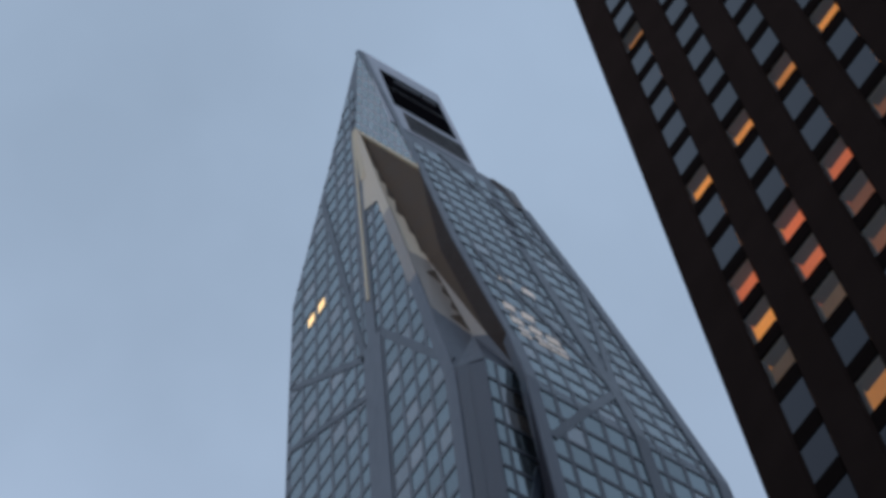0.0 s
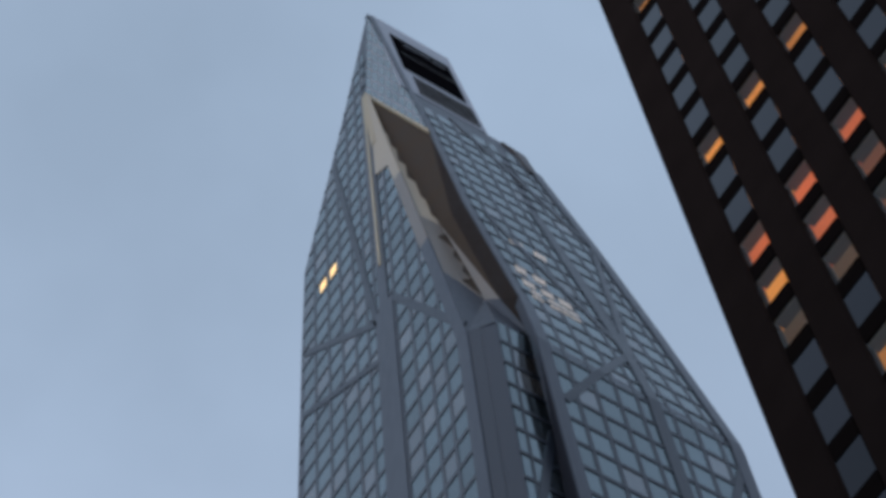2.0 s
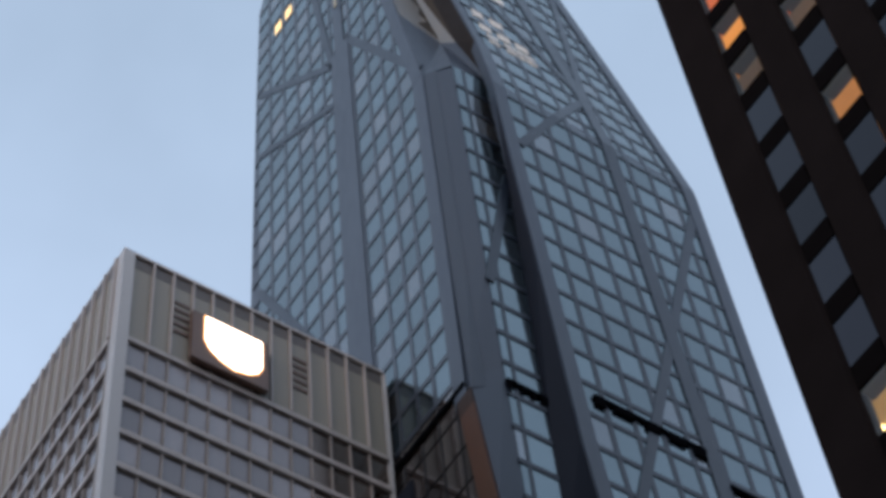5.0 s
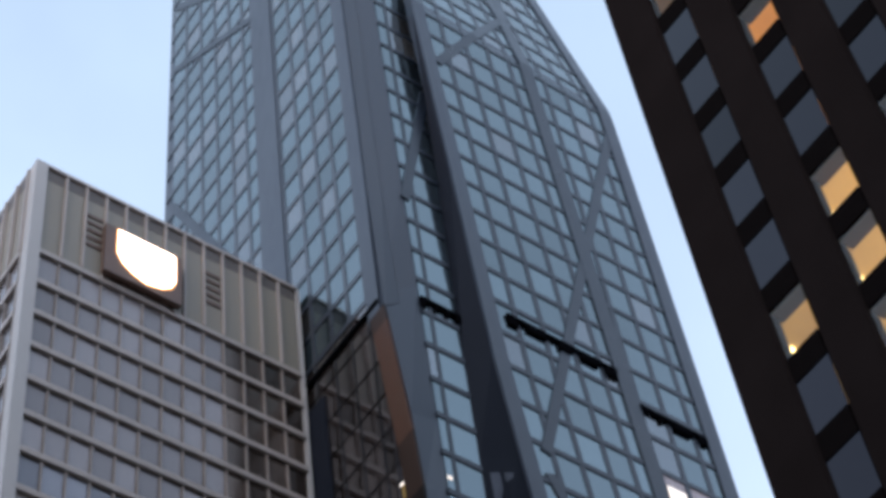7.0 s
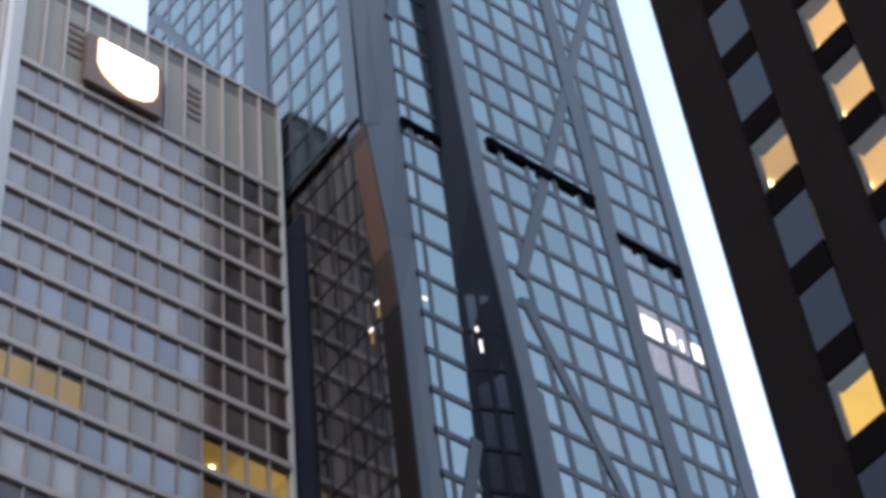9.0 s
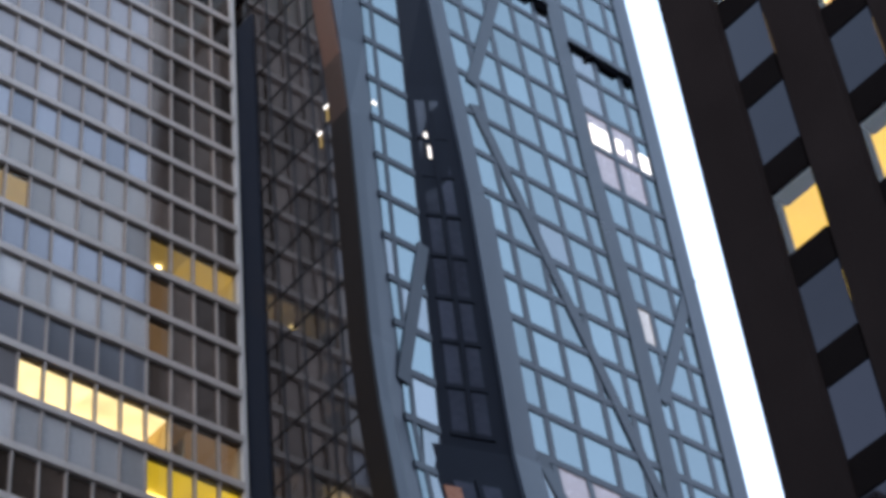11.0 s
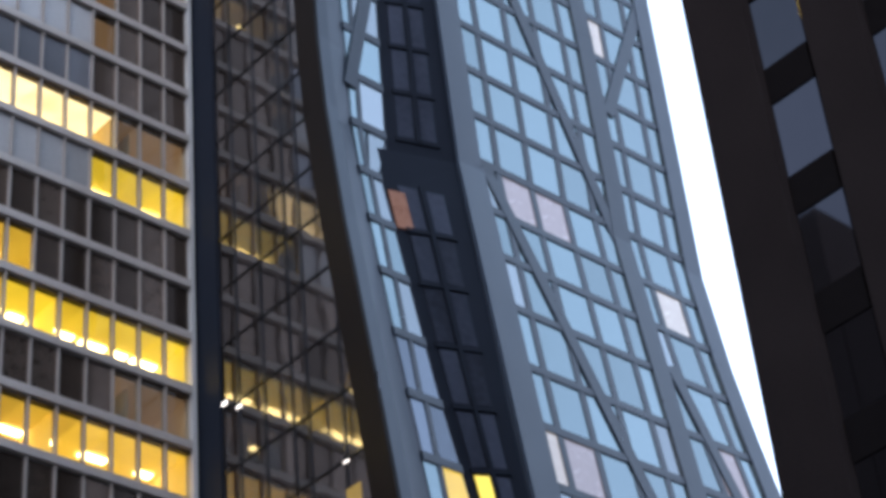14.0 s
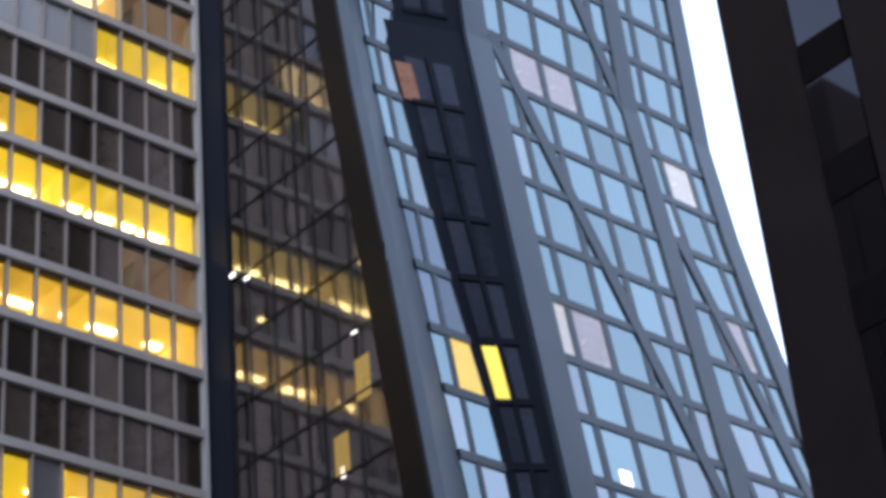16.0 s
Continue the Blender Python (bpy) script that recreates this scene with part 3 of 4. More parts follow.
BRACES = {
    "east": [((68.0, 164.5), (79.8, 186.2)), ((90.0, 172.4), (71.2, 112.0)), ((71.1, 109.6), (83.9, 77.0)), ((91.2, 103.4), (84.9, 88.6)), ((72.4, 78.4), (84.2, 44.0)),
             ((85.4, 68.0), (92.2, 47.0)), ((79.8, 186.2), (67.2, 213.0)), ((79.8, 186.2), (84.6, 226)), ((84.6, 226), (69.0, 256.0))],
    "west": [((83.7, 204.0), (72.4, 178.6)), ((102.6, 220.8), (87.2, 203.2)), ((102.8, 206.4), (87.2, 194.6)), ((103.0, 179.0), (87.2, 145.5)), ((87.2, 203.2), (95.0, 262.0))],
    "south": [((67.0, 160), (62.8, 140)), ((66.05, 94.2), (63.1, 81.3))],
}
for side, runs in BRACES.items():
    for a, b in runs:
        beam("brace", "tower_bar", side, a, b, 0.95 if side != "south" else 0.9)
COLUMN = [(40, 84.3), (72, 84.2), (82, 84.1), (95, 83.6), (110, 82.45), (126, 81.7), (150, 80.6), (172, 79.7), (186, 79.5), (226, 76.5)]
for (za, ua), (zb, ub) in zip(COLUMN, COLUMN[1:]):
    beam("column_cover", "tower_bar", "east", (ua, za), (ub, zb), 1.6, 0.22)
for za, zb in ((0, 126), (126, 205), (205, 269)):
    beam("column_cover", "tower_metal", "west", (85.5 + (0 if za < 205 else 0.0), za), (85.5 if zb < 260 else 86.5, zb), 3.4 if zb < 260 else 1.8, 0.22)
for za, zb in ((0, 78), (78, 100), (100, 121), (121, 145), (145, 172), (172, 186), (186, 213), (213, 240), (240, 299)):
    w = 2.1 if zb <= 78 else 1.9 if zb <= 100 else 1.45 if zb <= 186 else 0.9
    beam("edge_cover", "tower_band", "east", (lerp(za, C4) + w / 2, za), (lerp(zb, C4) + w / 2, zb), w, 0.25)
for za, zb in ((0, 45), (45, 55), (55, 65), (65, 70), (70, 78), (78, 120), (120, 173), (173, 201), (201, 226), (226, 251)):
    beam("edge_cover", "tower_band", "east", (lerp(za, C5) - 0.8, za), (lerp(zb, C5) - 0.8, zb), 1.6, 0.25)
beam("edge_cover", "tower_band", "west", (72.9, 177), (77.0, 205.4), 1.5, 0.25)
beam("edge_cover", "beige_lower", "west", (77.0, 205.4), (80.7, 231), 1.5, 0.25, "edge cover in a greyer lower tone")
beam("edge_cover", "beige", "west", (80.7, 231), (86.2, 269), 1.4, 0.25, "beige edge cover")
plate("peak_panel", "beige", [(WEST - 0.21, 86.35, 268.5), (WEST - 0.21, 86.15, 241.0), (WEST - 0.21, 82.0, 237.5)], (0.2, 0, 0), "beige metal peak panel")
beam("edge_cover", "tower_band", "west", (72.85, 126), (72.85, 177), 1.5, 0.24)
# smooth cover whose painted reflection turns from brown to orange near the top
zs = (30, 43, 57, 70, 78.6, 84, 104, 110, 124, 126)
for za, zb in zip(zs, zs[1:]):
    tone = "orange_sheen" if za == 110 else "dim_orange_sheen" if za in (104, 124) else "bronze"
    beam("bronze_cover", tone, "west", (lerp(za, C1) + 0.9, za), (lerp(zb, C1) + 0.9, zb), 1.8, 0.24, "edge cover with a brown reflection painted in" if tone == "bronze" else "edge cover with an orange-brown reflection painted in")
beam("gilded_trim", "gold", "west", (85.0, 250), (86.35, 270.3), 0.9, 0.3, "pale gold edge trim")
beam("gilded_trim", "gold", "west", (85.6, 215), (86.6, 269.5), 0.5, 0.32, "pale gold edge trim")
ridge = Pile()
a, b = Vector(PEAK), Vector(Q)
ridge.prism([a + Vector((-0.25, -0.25, 0.5)), a + Vector((-0.25, -0.25, -0.5)), b + Vector((-0.25, -0.25, -0.5)), b + Vector((-0.25, -0.25, 0.5))], [a + Vector((0.3, 0.3, 0.5)), a + Vector((0.3, 0.3, -0.5)), b + Vector((0.3, 0.3, -0.5)), b + Vector((0.3, 0.3, 0.5))])
ridge.make("gilded_trim", "gold", tower, "pale gold edge trim")


# the shaded gap beside the office slab, built as a dark strip
for za, zb in ((20, 60), (60, 95), (95, 124)):
    beam("shadow_cover", "return_metal", "west", (81.2, za), (81.2, zb), 2.5, 0.26, "dark strip for the shaded gap beside the office slab")


def east_lines(z):
    """Where the uprights of the broad south front stand: fanned between its corner and the column, then parallel to its far edge."""
    a, c, b = lerp(z, C4), lerp(z, COLUMN), lerp(z, C5)
    return [a + (c - a) * f for f in (0, 0.247, 0.445, 0.65, 0.84, 1)] + [max(c, b - d) for d in (11.2, 8.4, 5.7, 2.95, 0)]


def east_span(i, z):
    """The glass of bay i, between its uprights, the column and the edge covers."""
    e, a, c, b = east_lines(z), lerp(z, C4), lerp(z, COLUMN), lerp(z, C5)
    if i < 5:
        return max(e[i] + 0.22, a + EDGES["east"][2]), min(e[i + 1] - 0.22, c - 0.8)
    return max(e[i] + 0.22, c + 0.8), min(e[i + 1] - 0.22, b - EDGES["east"][3])


# window bays: (from, to) along each front
BAYS = {
    "east": [],
    "south": [],
    "west": [(72.4, 73.7), (73.7, 76.1), (76.1, 78.4), (78.4, 80.9), (80.9, 83.6), (87.3, 89.1), (89.1, 91.6), (91.6, 94.4), (94.4, 97.3), (97.3, 100.4), (100.4, 103.2), (69.6, 72.4), (66.8, 69.6), (83.6, 85.5), (85.5, 87.3)],
}
EDGES = {"east": (C4, C5, 1.6, 1.5), "south": (CR, S1R, 0.0, 0.05), "west": (C1, NW, 0.9, 0.5)}
TOPS = {"east": 258.5, "south": 178.5, "west": 290.0}
LIT = [  # front, height, place along it, look
    ("east", 110, 84.2, "pink_lit"), ("east", 110, 87.0, "pink_lit"), ("east", 114, 84.2, "pink_lit"), ("east", 114, 87.0, "pink_lit"), ("east", 76.5, 75.2, "pink_lit"), ("east", 76.5, 77.9, "pink_lit"),
    ("east", 95, 85.0, "pale_lit"), ("east", 71.6, 87.0, "pale_lit"), ("east", 60, 88.4, "pink_lit"), ("east", 57, 72.4, "pale_lit"), ("east", 57, 75.0, "pink_lit"), ("south", 52, 66.0, "amber")]
rng = random.Random(5)
shapes = {}
for side, bays in BAYS.items():
    lo, hi, gl, gr = EDGES[side]
    rest, clearer, lower, bars, low_bars = Pile(), Pile(), Pile(), Pile(), Pile()
    for z0, z1 in zip(FLOORS, FLOORS[1:]):
        if z1 > TOPS[side] or z0 < 20:
            continue
        za, zb = (z0 + 0.11, z1 - 0.07) if side == "west" and z0 < 125 else (z0 + 0.26, z1 - 0.22)
        row = []
        if side == "south":
            cuts = (0.0, 0.27, 1.0) if z0 > 77 else (0.0, 0.44, 1.0) if z0 > 53 else (-0.05, 0.36, 1.0)
            w, c0 = lerp((za + zb) / 2, hi) - lerp((za + zb) / 2, lo), lerp((za + zb) / 2, lo)
            bays = [(c0 + w * i, c0 + w * j) for i, j in zip(cuts, cuts[1:])]
        if side == "east":
            bays = [tuple(east_lines((za + zb) / 2)[i:i + 2]) for i in range(10)]
        for i_bay, (u0, u1) in enumerate(sorted(bays) if side == "west" else bays):
            a0, b0 = max(u0 + 0.17, lerp(za, lo) + gl), min(u1 - 0.17, lerp(za, hi) - gr)
            a1, b1 = max(u0 + 0.17, lerp(zb, lo) + gl), min(u1 - 0.17, lerp(zb, hi) - gr)
            if side == "south":      # these bays lean with the front's edges
                i, j = ((u - c0) / w for u in (u0, u1))
                wa, wb = lerp(za, hi) - lerp(za, lo), lerp(zb, hi) - lerp(zb, lo)
                a0, b0, a1, b1 = lerp(za, lo) + wa * i + 0.12, lerp(za, lo) + wa * j - 0.14, lerp(zb, lo) + wb * i + 0.12, lerp(zb, lo) + wb * j - 0.14
            if side == "east":
                (a0, b0), (a1, b1) = east_span(i_bay, za), east_span(i_bay, zb)
            if min(b0 - a0, b1 - a1) < 0.15:
                continue
            row.append((u0, u1))
            lit = next((look_ for front, z, u, look_ in LIT if front == side and z0 <= z < z1 and u0 <= u < u1), None)
            odd = rng.random() < (0.16 if side == "west" else 0.08)
            # a dim reflection of buildings is painted into these panes' colour
            if not lit and side == "south" and 51.5 < z0 < 60:
                lit = "dim_reflection"
            quad = [(a0, za), (b0, za), (b1, zb), (a1, zb)]
            if side == "west":
                quad = quad[::-1]
            near = (side == "east" and z0 < 128) or side == "south"
            if lit or (near and z0 > 36):
                c = spot(side, quad[0][0], quad[0][1])
                lean = round(lerp(zb, S2Y) - lerp(za, S2Y), 3) if side == "east" else round(lerp(zb, S1Y) - lerp(za, S1Y), 3) if side == "south" else 0
                key = (side, round(b0 - a0, 2), round(b1 - a1, 2), round(a1 - a0, 2), round(zb - za, 2), lean, lit or odd)
                if key not in shapes:
                    q = Pile()
                    q.prism([Vector(spot(side, u, z, 0.06)) - Vector(c) for u, z in quad], [Vector(spot(side, u, z, 0.0)) - Vector(c) for u, z in quad])
                    shapes[key] = mesh_data("window_pane", q.v, q.f, lit or ("warm_glass" if odd else "tower_glass"))
                put("window_pane", shapes[key], tower, "window pane with dim reflection painted in" if lit == "dim_reflection" else "window pane lit from inside" if lit else "", at=c)
            else:
                (lower if side == "west" and z0 < 125 else clearer if odd else rest).prism([spot(side, u, z, 0.06) for u, z in quad], [spot(side, u, z, 0.0) for u, z in quad])
        # floor bar and uprights
        grid = low_bars if side == "west" and z0 < 125 else bars
        a, b = lerp(z0, lo) + gl * 0.5, lerp(z0, hi) - gr * 0.5
        flush = side == "west" and z0 < 125
        h = -0.14 if flush else 0.1 if side == "west" else 0.06
        q = [(a, z0 - 0.2 - h), (b, z0 - 0.2 - h), (b, z0 + 0.24 + h), (a, z0 + 0.24 + h)]
        q = q[::-1] if side == "west" else q
        grid.prism([spot(side, u, z, 0.14 if side == "west" else 0.15) for u, z in q], [spot(side, u, z, 0.0) for u, z in q])
        for u0, u1 in row:
            w = 0.13 if flush else 0.22 if side == "west" else 0.16
            ul, uh = u0, u0
            if side == "east":
                w, k = 0.25, min(range(11), key=lambda n_: abs(east_lines((za + zb) / 2)[n_] - u0))
                ul, uh = east_lines(z0)[k], east_lines(z1)[k]
                if abs(ul - lerp(z0, COLUMN)) < 0.9:
                    continue
            q = [(ul - w, z0 + 0.24), (ul + w, z0 + 0.24), (uh + w, z1 - 0.2), (uh - w, z1 - 0.2)]
            if lerp(z0, lo) + 0.3 < u0 < lerp(z1, hi) - 0.3:
                q = q[::-1] if side == "west" else q
                grid.prism([spot(side, u, z, 0.12) for u, z in q], [spot(side, u, z, 0.0) for u, z in q])
    if rest.v:
        rest.make("window_panes", "tower_glass", tower, "grey-blue coated window panes", "stuff")
    if lower.v:
        lower.make("window_panes", "low_glass", tower, "lower window panes darkened for the office's reflection", "stuff")
    if clearer.v:
        clearer.make("window_panes", "warm_glass", tower, "clearer grey window panes", "stuff")
    if low_bars.v:
        low_bars.make("mullion_grid", "low_bar", tower, "dark bronze lower mullions and floor bars", "stuff")
    bars.make("mullion_grid", "west_bar" if side == "west" else "tower_bar", tower, "grey metal mullions and floor bars", "stuff")

# the top: large black opening, grey louvre band, and shoulder opening
def east_box(name, mat, u0, u1, z0, z1, out, label="", under=None):
    p = Pile()
    q = [(u0, z0), (u1, z0), (u1, z1), (u0, z1)]
    p.prism([spot("east", u, z, out) for u, z in q], [spot("east", u, z, -0.1) for u, z in q])
    return p.make(name, mat, under or tower, label)


east_box("crown_panel", "crown_metal", 61.6, 75.5, 259.8, TOP + 1.3, 0.08)
opening = east_box("crown_opening", "slot", 63.9, 74.4, 273.0, 294.0, 0.12, "large black crown opening")
louvre = east_box("crown_louvre", "grille", 65.0, 74.7, 261.2, 270.8, 0.16, "grey crown louvre band")
for k in range(7):
    east_box("louvre_blade", "slot", 65.0, 74.7, 262.0 + 1.25 * k, 262.35 + 1.25 * k, 0.22, "", louvre)
for u0, u1, z in ((66.0, 68.2, 289.5), (68.5, 70.6, 290.1), (71.0, 73.3, 289.8)):
    east_box("crown_beam", "crown_metal", u0, u1, z, z + 0.42, 0.3, "", opening)
east_box("crown_beam", "grille", 64.6, 73.8, 283.0, 283.25, 0.26, "", opening)
p = Pile()
q = [(80.3, 249.8), (81.5, 249.8), (81.1, 257.8), (77.6, 258.9), (79.3, 256.6)]
p.prism([spot("east", u, z, 0.3) for u, z in q], [spot("east", u, z, -0.1) for u, z in q])
p.make("shoulder_opening", "grille", tower, "grey shoulder opening")
upper = Pile()
pk, qq, ap = Vector(PEAK), Vector(Q), Vector(APEX)
nrm = (qq - pk).cross(ap - pk).normalized()
nrm = nrm if nrm.x + nrm.y < 0 else -nrm
for i in range(9):
    for j in range(9 - i):
        s0, t0, s1, t1 = i / 9 + 0.012, j / 9 + 0.012, (i + 1) / 9 - 0.012, (j + 1) / 9 - 0.012
        tri = [(s0, t0), (s1, t0), (s1, t1), (s0, t1)] if i + j < 8 else [(s0, t0), (s1, t0), (s0, t1)]
        c = [pk + (qq - pk) * s + (ap - pk) * t for s, t in tri]
        upper.prism([v + nrm * 0.1 for v in c], c)
upper.make("window_panes", "pale_glass", tower, "grey-blue coated window panes", "stuff")

# rooms with pale blinds drawn
PALE = [(u, u + w, z, z + 2.3) for z, runs in ((205.8, ((69.2, 1.7), (72.4, 1.6))), (195.7, ((67.9, 1.3), (70.2, 1.5))), (191.9, ((68.1, 1.4), (70.4, 1.5), (72.6, 1.5))), (188.7, ((68.6, 1.3), (70.8, 1.3), (72.3, 0.8), (73.3, 1.2)))) for u, w in runs]

# bright rooms behind single panes
def glow_pane(side, u0, u1, z0, z1, mat):
    q = [(u0, z0), (u1, z0), (u1, z1), (u0, z1)]
    q = q[::-1] if side == "west" else q
    p = Pile()
    p.prism([spot(side, u, z, 0.13) for u, z in q], [spot(side, u, z, 0.0) for u, z in q])
    return p.make("lit_window", mat, tower, "small brightly lit window")


glow_pane("west", 95.3, 96.6, 230.2, 232.9, "warm_lit")
glow_pane("west", 97.7, 99.0, 230.2, 232.9, "warm_lit")
for u0, u1, z0, z1 in ((83.3, 85.1, 113.1, 115.3), (85.95, 86.6, 113.7, 115.2), (87.1, 87.35, 113.4, 114.6), (88.3, 89.3, 112.9, 115.0)):
    glow_pane("east", u0, u1, z0, z1, "white_lit")
glow_pane("east", 74.3, 75.1, 47.3, 48.3, "white_lit")
for u, z, w, h, mat in ((72.0, 106.2, 0.4, 0.25, "white_lit"), (72.0, 104.6, 0.22, 1.5, "gold_pane"), (72.9, 104.3, 0.35, 0.25, "white_lit"), (72.9, 103.0, 0.2, 1.2, "gold_pane"),
                        (69.4, 54.6, 0.4, 0.25, "white_lit"), (68.6, 50.6, 1.1, 2.4, "gold_pane"), (79.5, 63.2, 0.5, 0.22, "white_lit"), (78.2, 62.3, 0.4, 0.22, "white_lit"), (71.0, 47.0, 0.3, 0.6, "white_lit"), (70.6, 47.2, 1.1, 2.2, "gold_pane")):
    glow_pane("west", u, u + w, z, z + h, mat)
glow_pane("south", 62.9, 63.25, 106.0, 106.25, "white_lit")
glow_pane("south", 66.9, 67.2, 105.6, 105.8, "white_lit")
for k, z, w, h in ((0.3, 104.6, 0.06, 0.5), (0.34, 102.6, 0.05, 1.2)):
    p = Pile()
    c = [(k, z), (k + w, z), (k + w, z + h), (k, z + h)]
    p.prism([on_return(k, z, 0.15) for k, z in c], [on_return(k, z, 0.0) for k, z in c])
    p.make("lit_window", "white_lit", tower, "small brightly lit window")
p = Pile()
c = [(0.04, 71.2), (0.24, 71.2), (0.24, 74.0), (0.04, 74.0)]
p.prism([on_return(k, z, 0.1) for k, z in c], [on_return(k, z, 0.0) for k, z in c])
p.make("lit_window", "orange_pane", tower, "small orange lit window")
for u0, u1, z0, z1 in PALE:
    glow_pane("east", u0, u1, z0, z1, "glow_blind")

# black plant-floor slots
def slot_run(side, u0, u1, z, teeth):
    p = Pile()
    q = [(u0, z - 0.28), (u1, z - 0.28), (u1, z + 0.2), (u0, z + 0.2)]
    q = q[::-1] if side == "west" else q
    p.prism([spot(side, u, w, 0.34) for u, w in q], [spot(side, u, w, 0.0) for u, w in q])
    for a, b, deep in teeth:
        q = [(a, z - 0.28 - deep), (b, z - 0.28 - deep), (b, z - 0.27), (a, z - 0.27)]
        q = q[::-1] if side == "west" else q
        p.prism([spot(side, u, w, 0.33) for u, w in q], [spot(side, u, w, 0.0) for u, w in q])
    return p.make("plant_slot", "slot", tower, "black plant-floor slot")


slot_run("south", 62.75, 67.5, 126.3, [(62.8, 63.1, 0.9), (64.1, 64.3, 0.6), (65.1, 65.3, 0.6), (66.0, 67.5, 0.5)])
slot_run("east", 70.0, 80.9, 127.4, [(70.1, 71.0, 0.8), (71.9, 73.8, 0.5), (75.0, 76.2, 0.7), (77.2, 78.9, 0.6), (79.6, 80.8, 0.9)])
slot_run("east", 82.6, 89.4, 124.0, [(82.8, 83.0, 0.5), (84.4, 84.7, 0.5), (85.8, 87.6, 0.5), (88.4, 89.3, 0.6)])
slot_run("west", 72.2, 84.0, 127.2, [])

# ---- the office slab with the bright sign ----
office = thing("office_slab", "grey office slab with a gridded window front and lit floors", "office building")
SX0, SX1, SY, WX = 36.9, 60.0, 82.0, 36.0
BAYS_S, BAY, STOREY, SILL = 13, 1.777, 3.71, 126.7 + E
ROOF = 137.75 + E
one_box("core", "core", office, (40.5, 60.2, 87.0, 128, 0, ROOF - 0.6))
one_box("roof_slab", "frame", office, (36.5, 60.2, 82.4, 128.5, ROOF - 0.55, ROOF - 0.1))
one_box("attic_wall", "core", office, (36.7, 60.2, 82.5, 87.0, SILL, ROOF - 0.56))
one_box("attic_wall", "core", office, (36.7, 40.5, 87.0, 128, SILL, ROOF - 0.56))
one_box("corner_pillar", "pillar", office, (35.95, 36.95, 81.75, 82.85, 0, ROOF + 0.25), "pale stone corner pillar")
one_box("end_frame", "pillar", office, (60.02, 60.32, 81.8, 83.0, 0, ROOF + 0.1), "pale vertical edge frame")
one_box("coping", "frame", office, (36.96, 60.0, 81.72, 82.6, ROOF - 0.15, ROOF + 0.18))
one_box("coping", "frame", office, (35.9, 36.7, 82.86, 128, ROOF - 0.15, ROOF + 0.18))
one_box("north_wall", "panel", office, (36.0, 60.2, 128.0, 128.6, 0, ROOF))
one_box("east_wall", "core", office, (60.02, 60.3, 83.01, 128.0, 0, ROOF))
for k in range(34):
    z = SILL - STOREY * k
    if z < 1:
        break
    one_box("floor_bar", "frame", office, (36.96, 60.0, 81.79, 82.35, z - 0.52, z))
    one_box("floor_bar", "frame", office, (35.79, 36.4, 82.87, 128, z - 0.52, z))
    # shade under each floor bar, built as a thin dark strip
    one_box("window_head", "shade_strip", office, (36.96, 60.0, 82.03, 82.3, z - 0.66, z - 0.522), "dark strip painted as shade under the floor bar")
    one_box("window_head", "shade_strip", office, (36.02, 36.3, 82.87, 128, z - 0.66, z - 0.522), "dark strip painted as shade under the floor bar")
    one_box("floor_slab", "core", office, (36.5, 60.0, 82.36, 87.0, z - 0.5, z - 0.05))
for k in range(BAYS_S):
    x = SX0 + BAY * k
    one_box("attic_panel", "panel", office, (x + 0.1, x + BAY - 0.1, 81.98, 82.4, SILL, ROOF - 0.2))
    # shade under the coping, built as a dark strip on the panel
    one_box("attic_grille", "shade_strip", office, (x + 0.1, x + BAY - 0.1, 81.95, 81.979, ROOF - 1.55, ROOF - 0.2), "dark strip painted as shade under the coping")
    if k > 0:
        one_box("attic_fin", "frame", office, (x - 0.08, x + 0.08, 81.70, 82.3, SILL, ROOF - 0.16))
        one_box("mullion", "mullion", office, (x - 0.052, x + 0.052, 81.86, 82.3, 0, SILL - 0.63))
for k in range(25):
    y = 82.86 + BAY * k
    one_box("attic_panel", "panel", office, (35.98, 36.4, y + 0.1, y + BAY - 0.1, SILL, ROOF - 0.2))
    one_box("attic_grille", "shade_strip", office, (35.95, 35.979, y + 0.1, y + BAY - 0.1, ROOF - 1.55, ROOF - 0.2), "dark strip painted as shade under the coping")
    one_box("attic_fin", "frame", office, (35.70, 36.3, y - 0.08, y + 0.08, SILL, ROOF - 0.16))
    one_box("mullion", "mullion", office, (35.86, 36.3, y - 0.052, y + 0.052, 0, SILL - 0.63))
for bay in (2, 8):
    for k in range(5):
        one_box("attic_louvre", "sign_box", office, (SX0 + BAY * bay + 0.2, SX0 + BAY * (bay + 1) - 0.2, 81.86, 82.1, SILL + 3.4 + 0.95 * k, SILL + 3.75 + 0.95 * k))
# lit floors: row -> (first bay, last bay, look)
LIT_ROWS = {8: [(0, 3, "dim"), (9, 12, "dim")], 9: [(9, 9, "faint")], 10: [(9, 9, "faint")], 12: [(4, 9, "cream"), (10, 12, "faint")], 13: [(9, 12, "yellow")], 15: [(5, 6, "amber")], 16: [(0, 7, "yellow"), (8, 12, "yellow")], 17: [(10, 12, "faint")], 18: [(0, 7, "amber"), (8, 12, "amber")], 21: [(0, 6, "yellow"), (8, 12, "amber")], 24: [(3, 9, "yellow")]}
pane_w, pane_h = BAY - 0.11, STOREY - 0.54
pm = {}
for mat in ("pane", "pane_pale", "pane_dark", "pane_blue", "pane_warm", "clear"):
    q = Pile()
    q.box(-pane_w / 2, pane_w / 2, -0.02, 0.02, 0, pane_h)
    pm[mat] = mesh_data("window_pane", q.v, q.f, mat)
wq = Pile()
rng = random.Random(11)
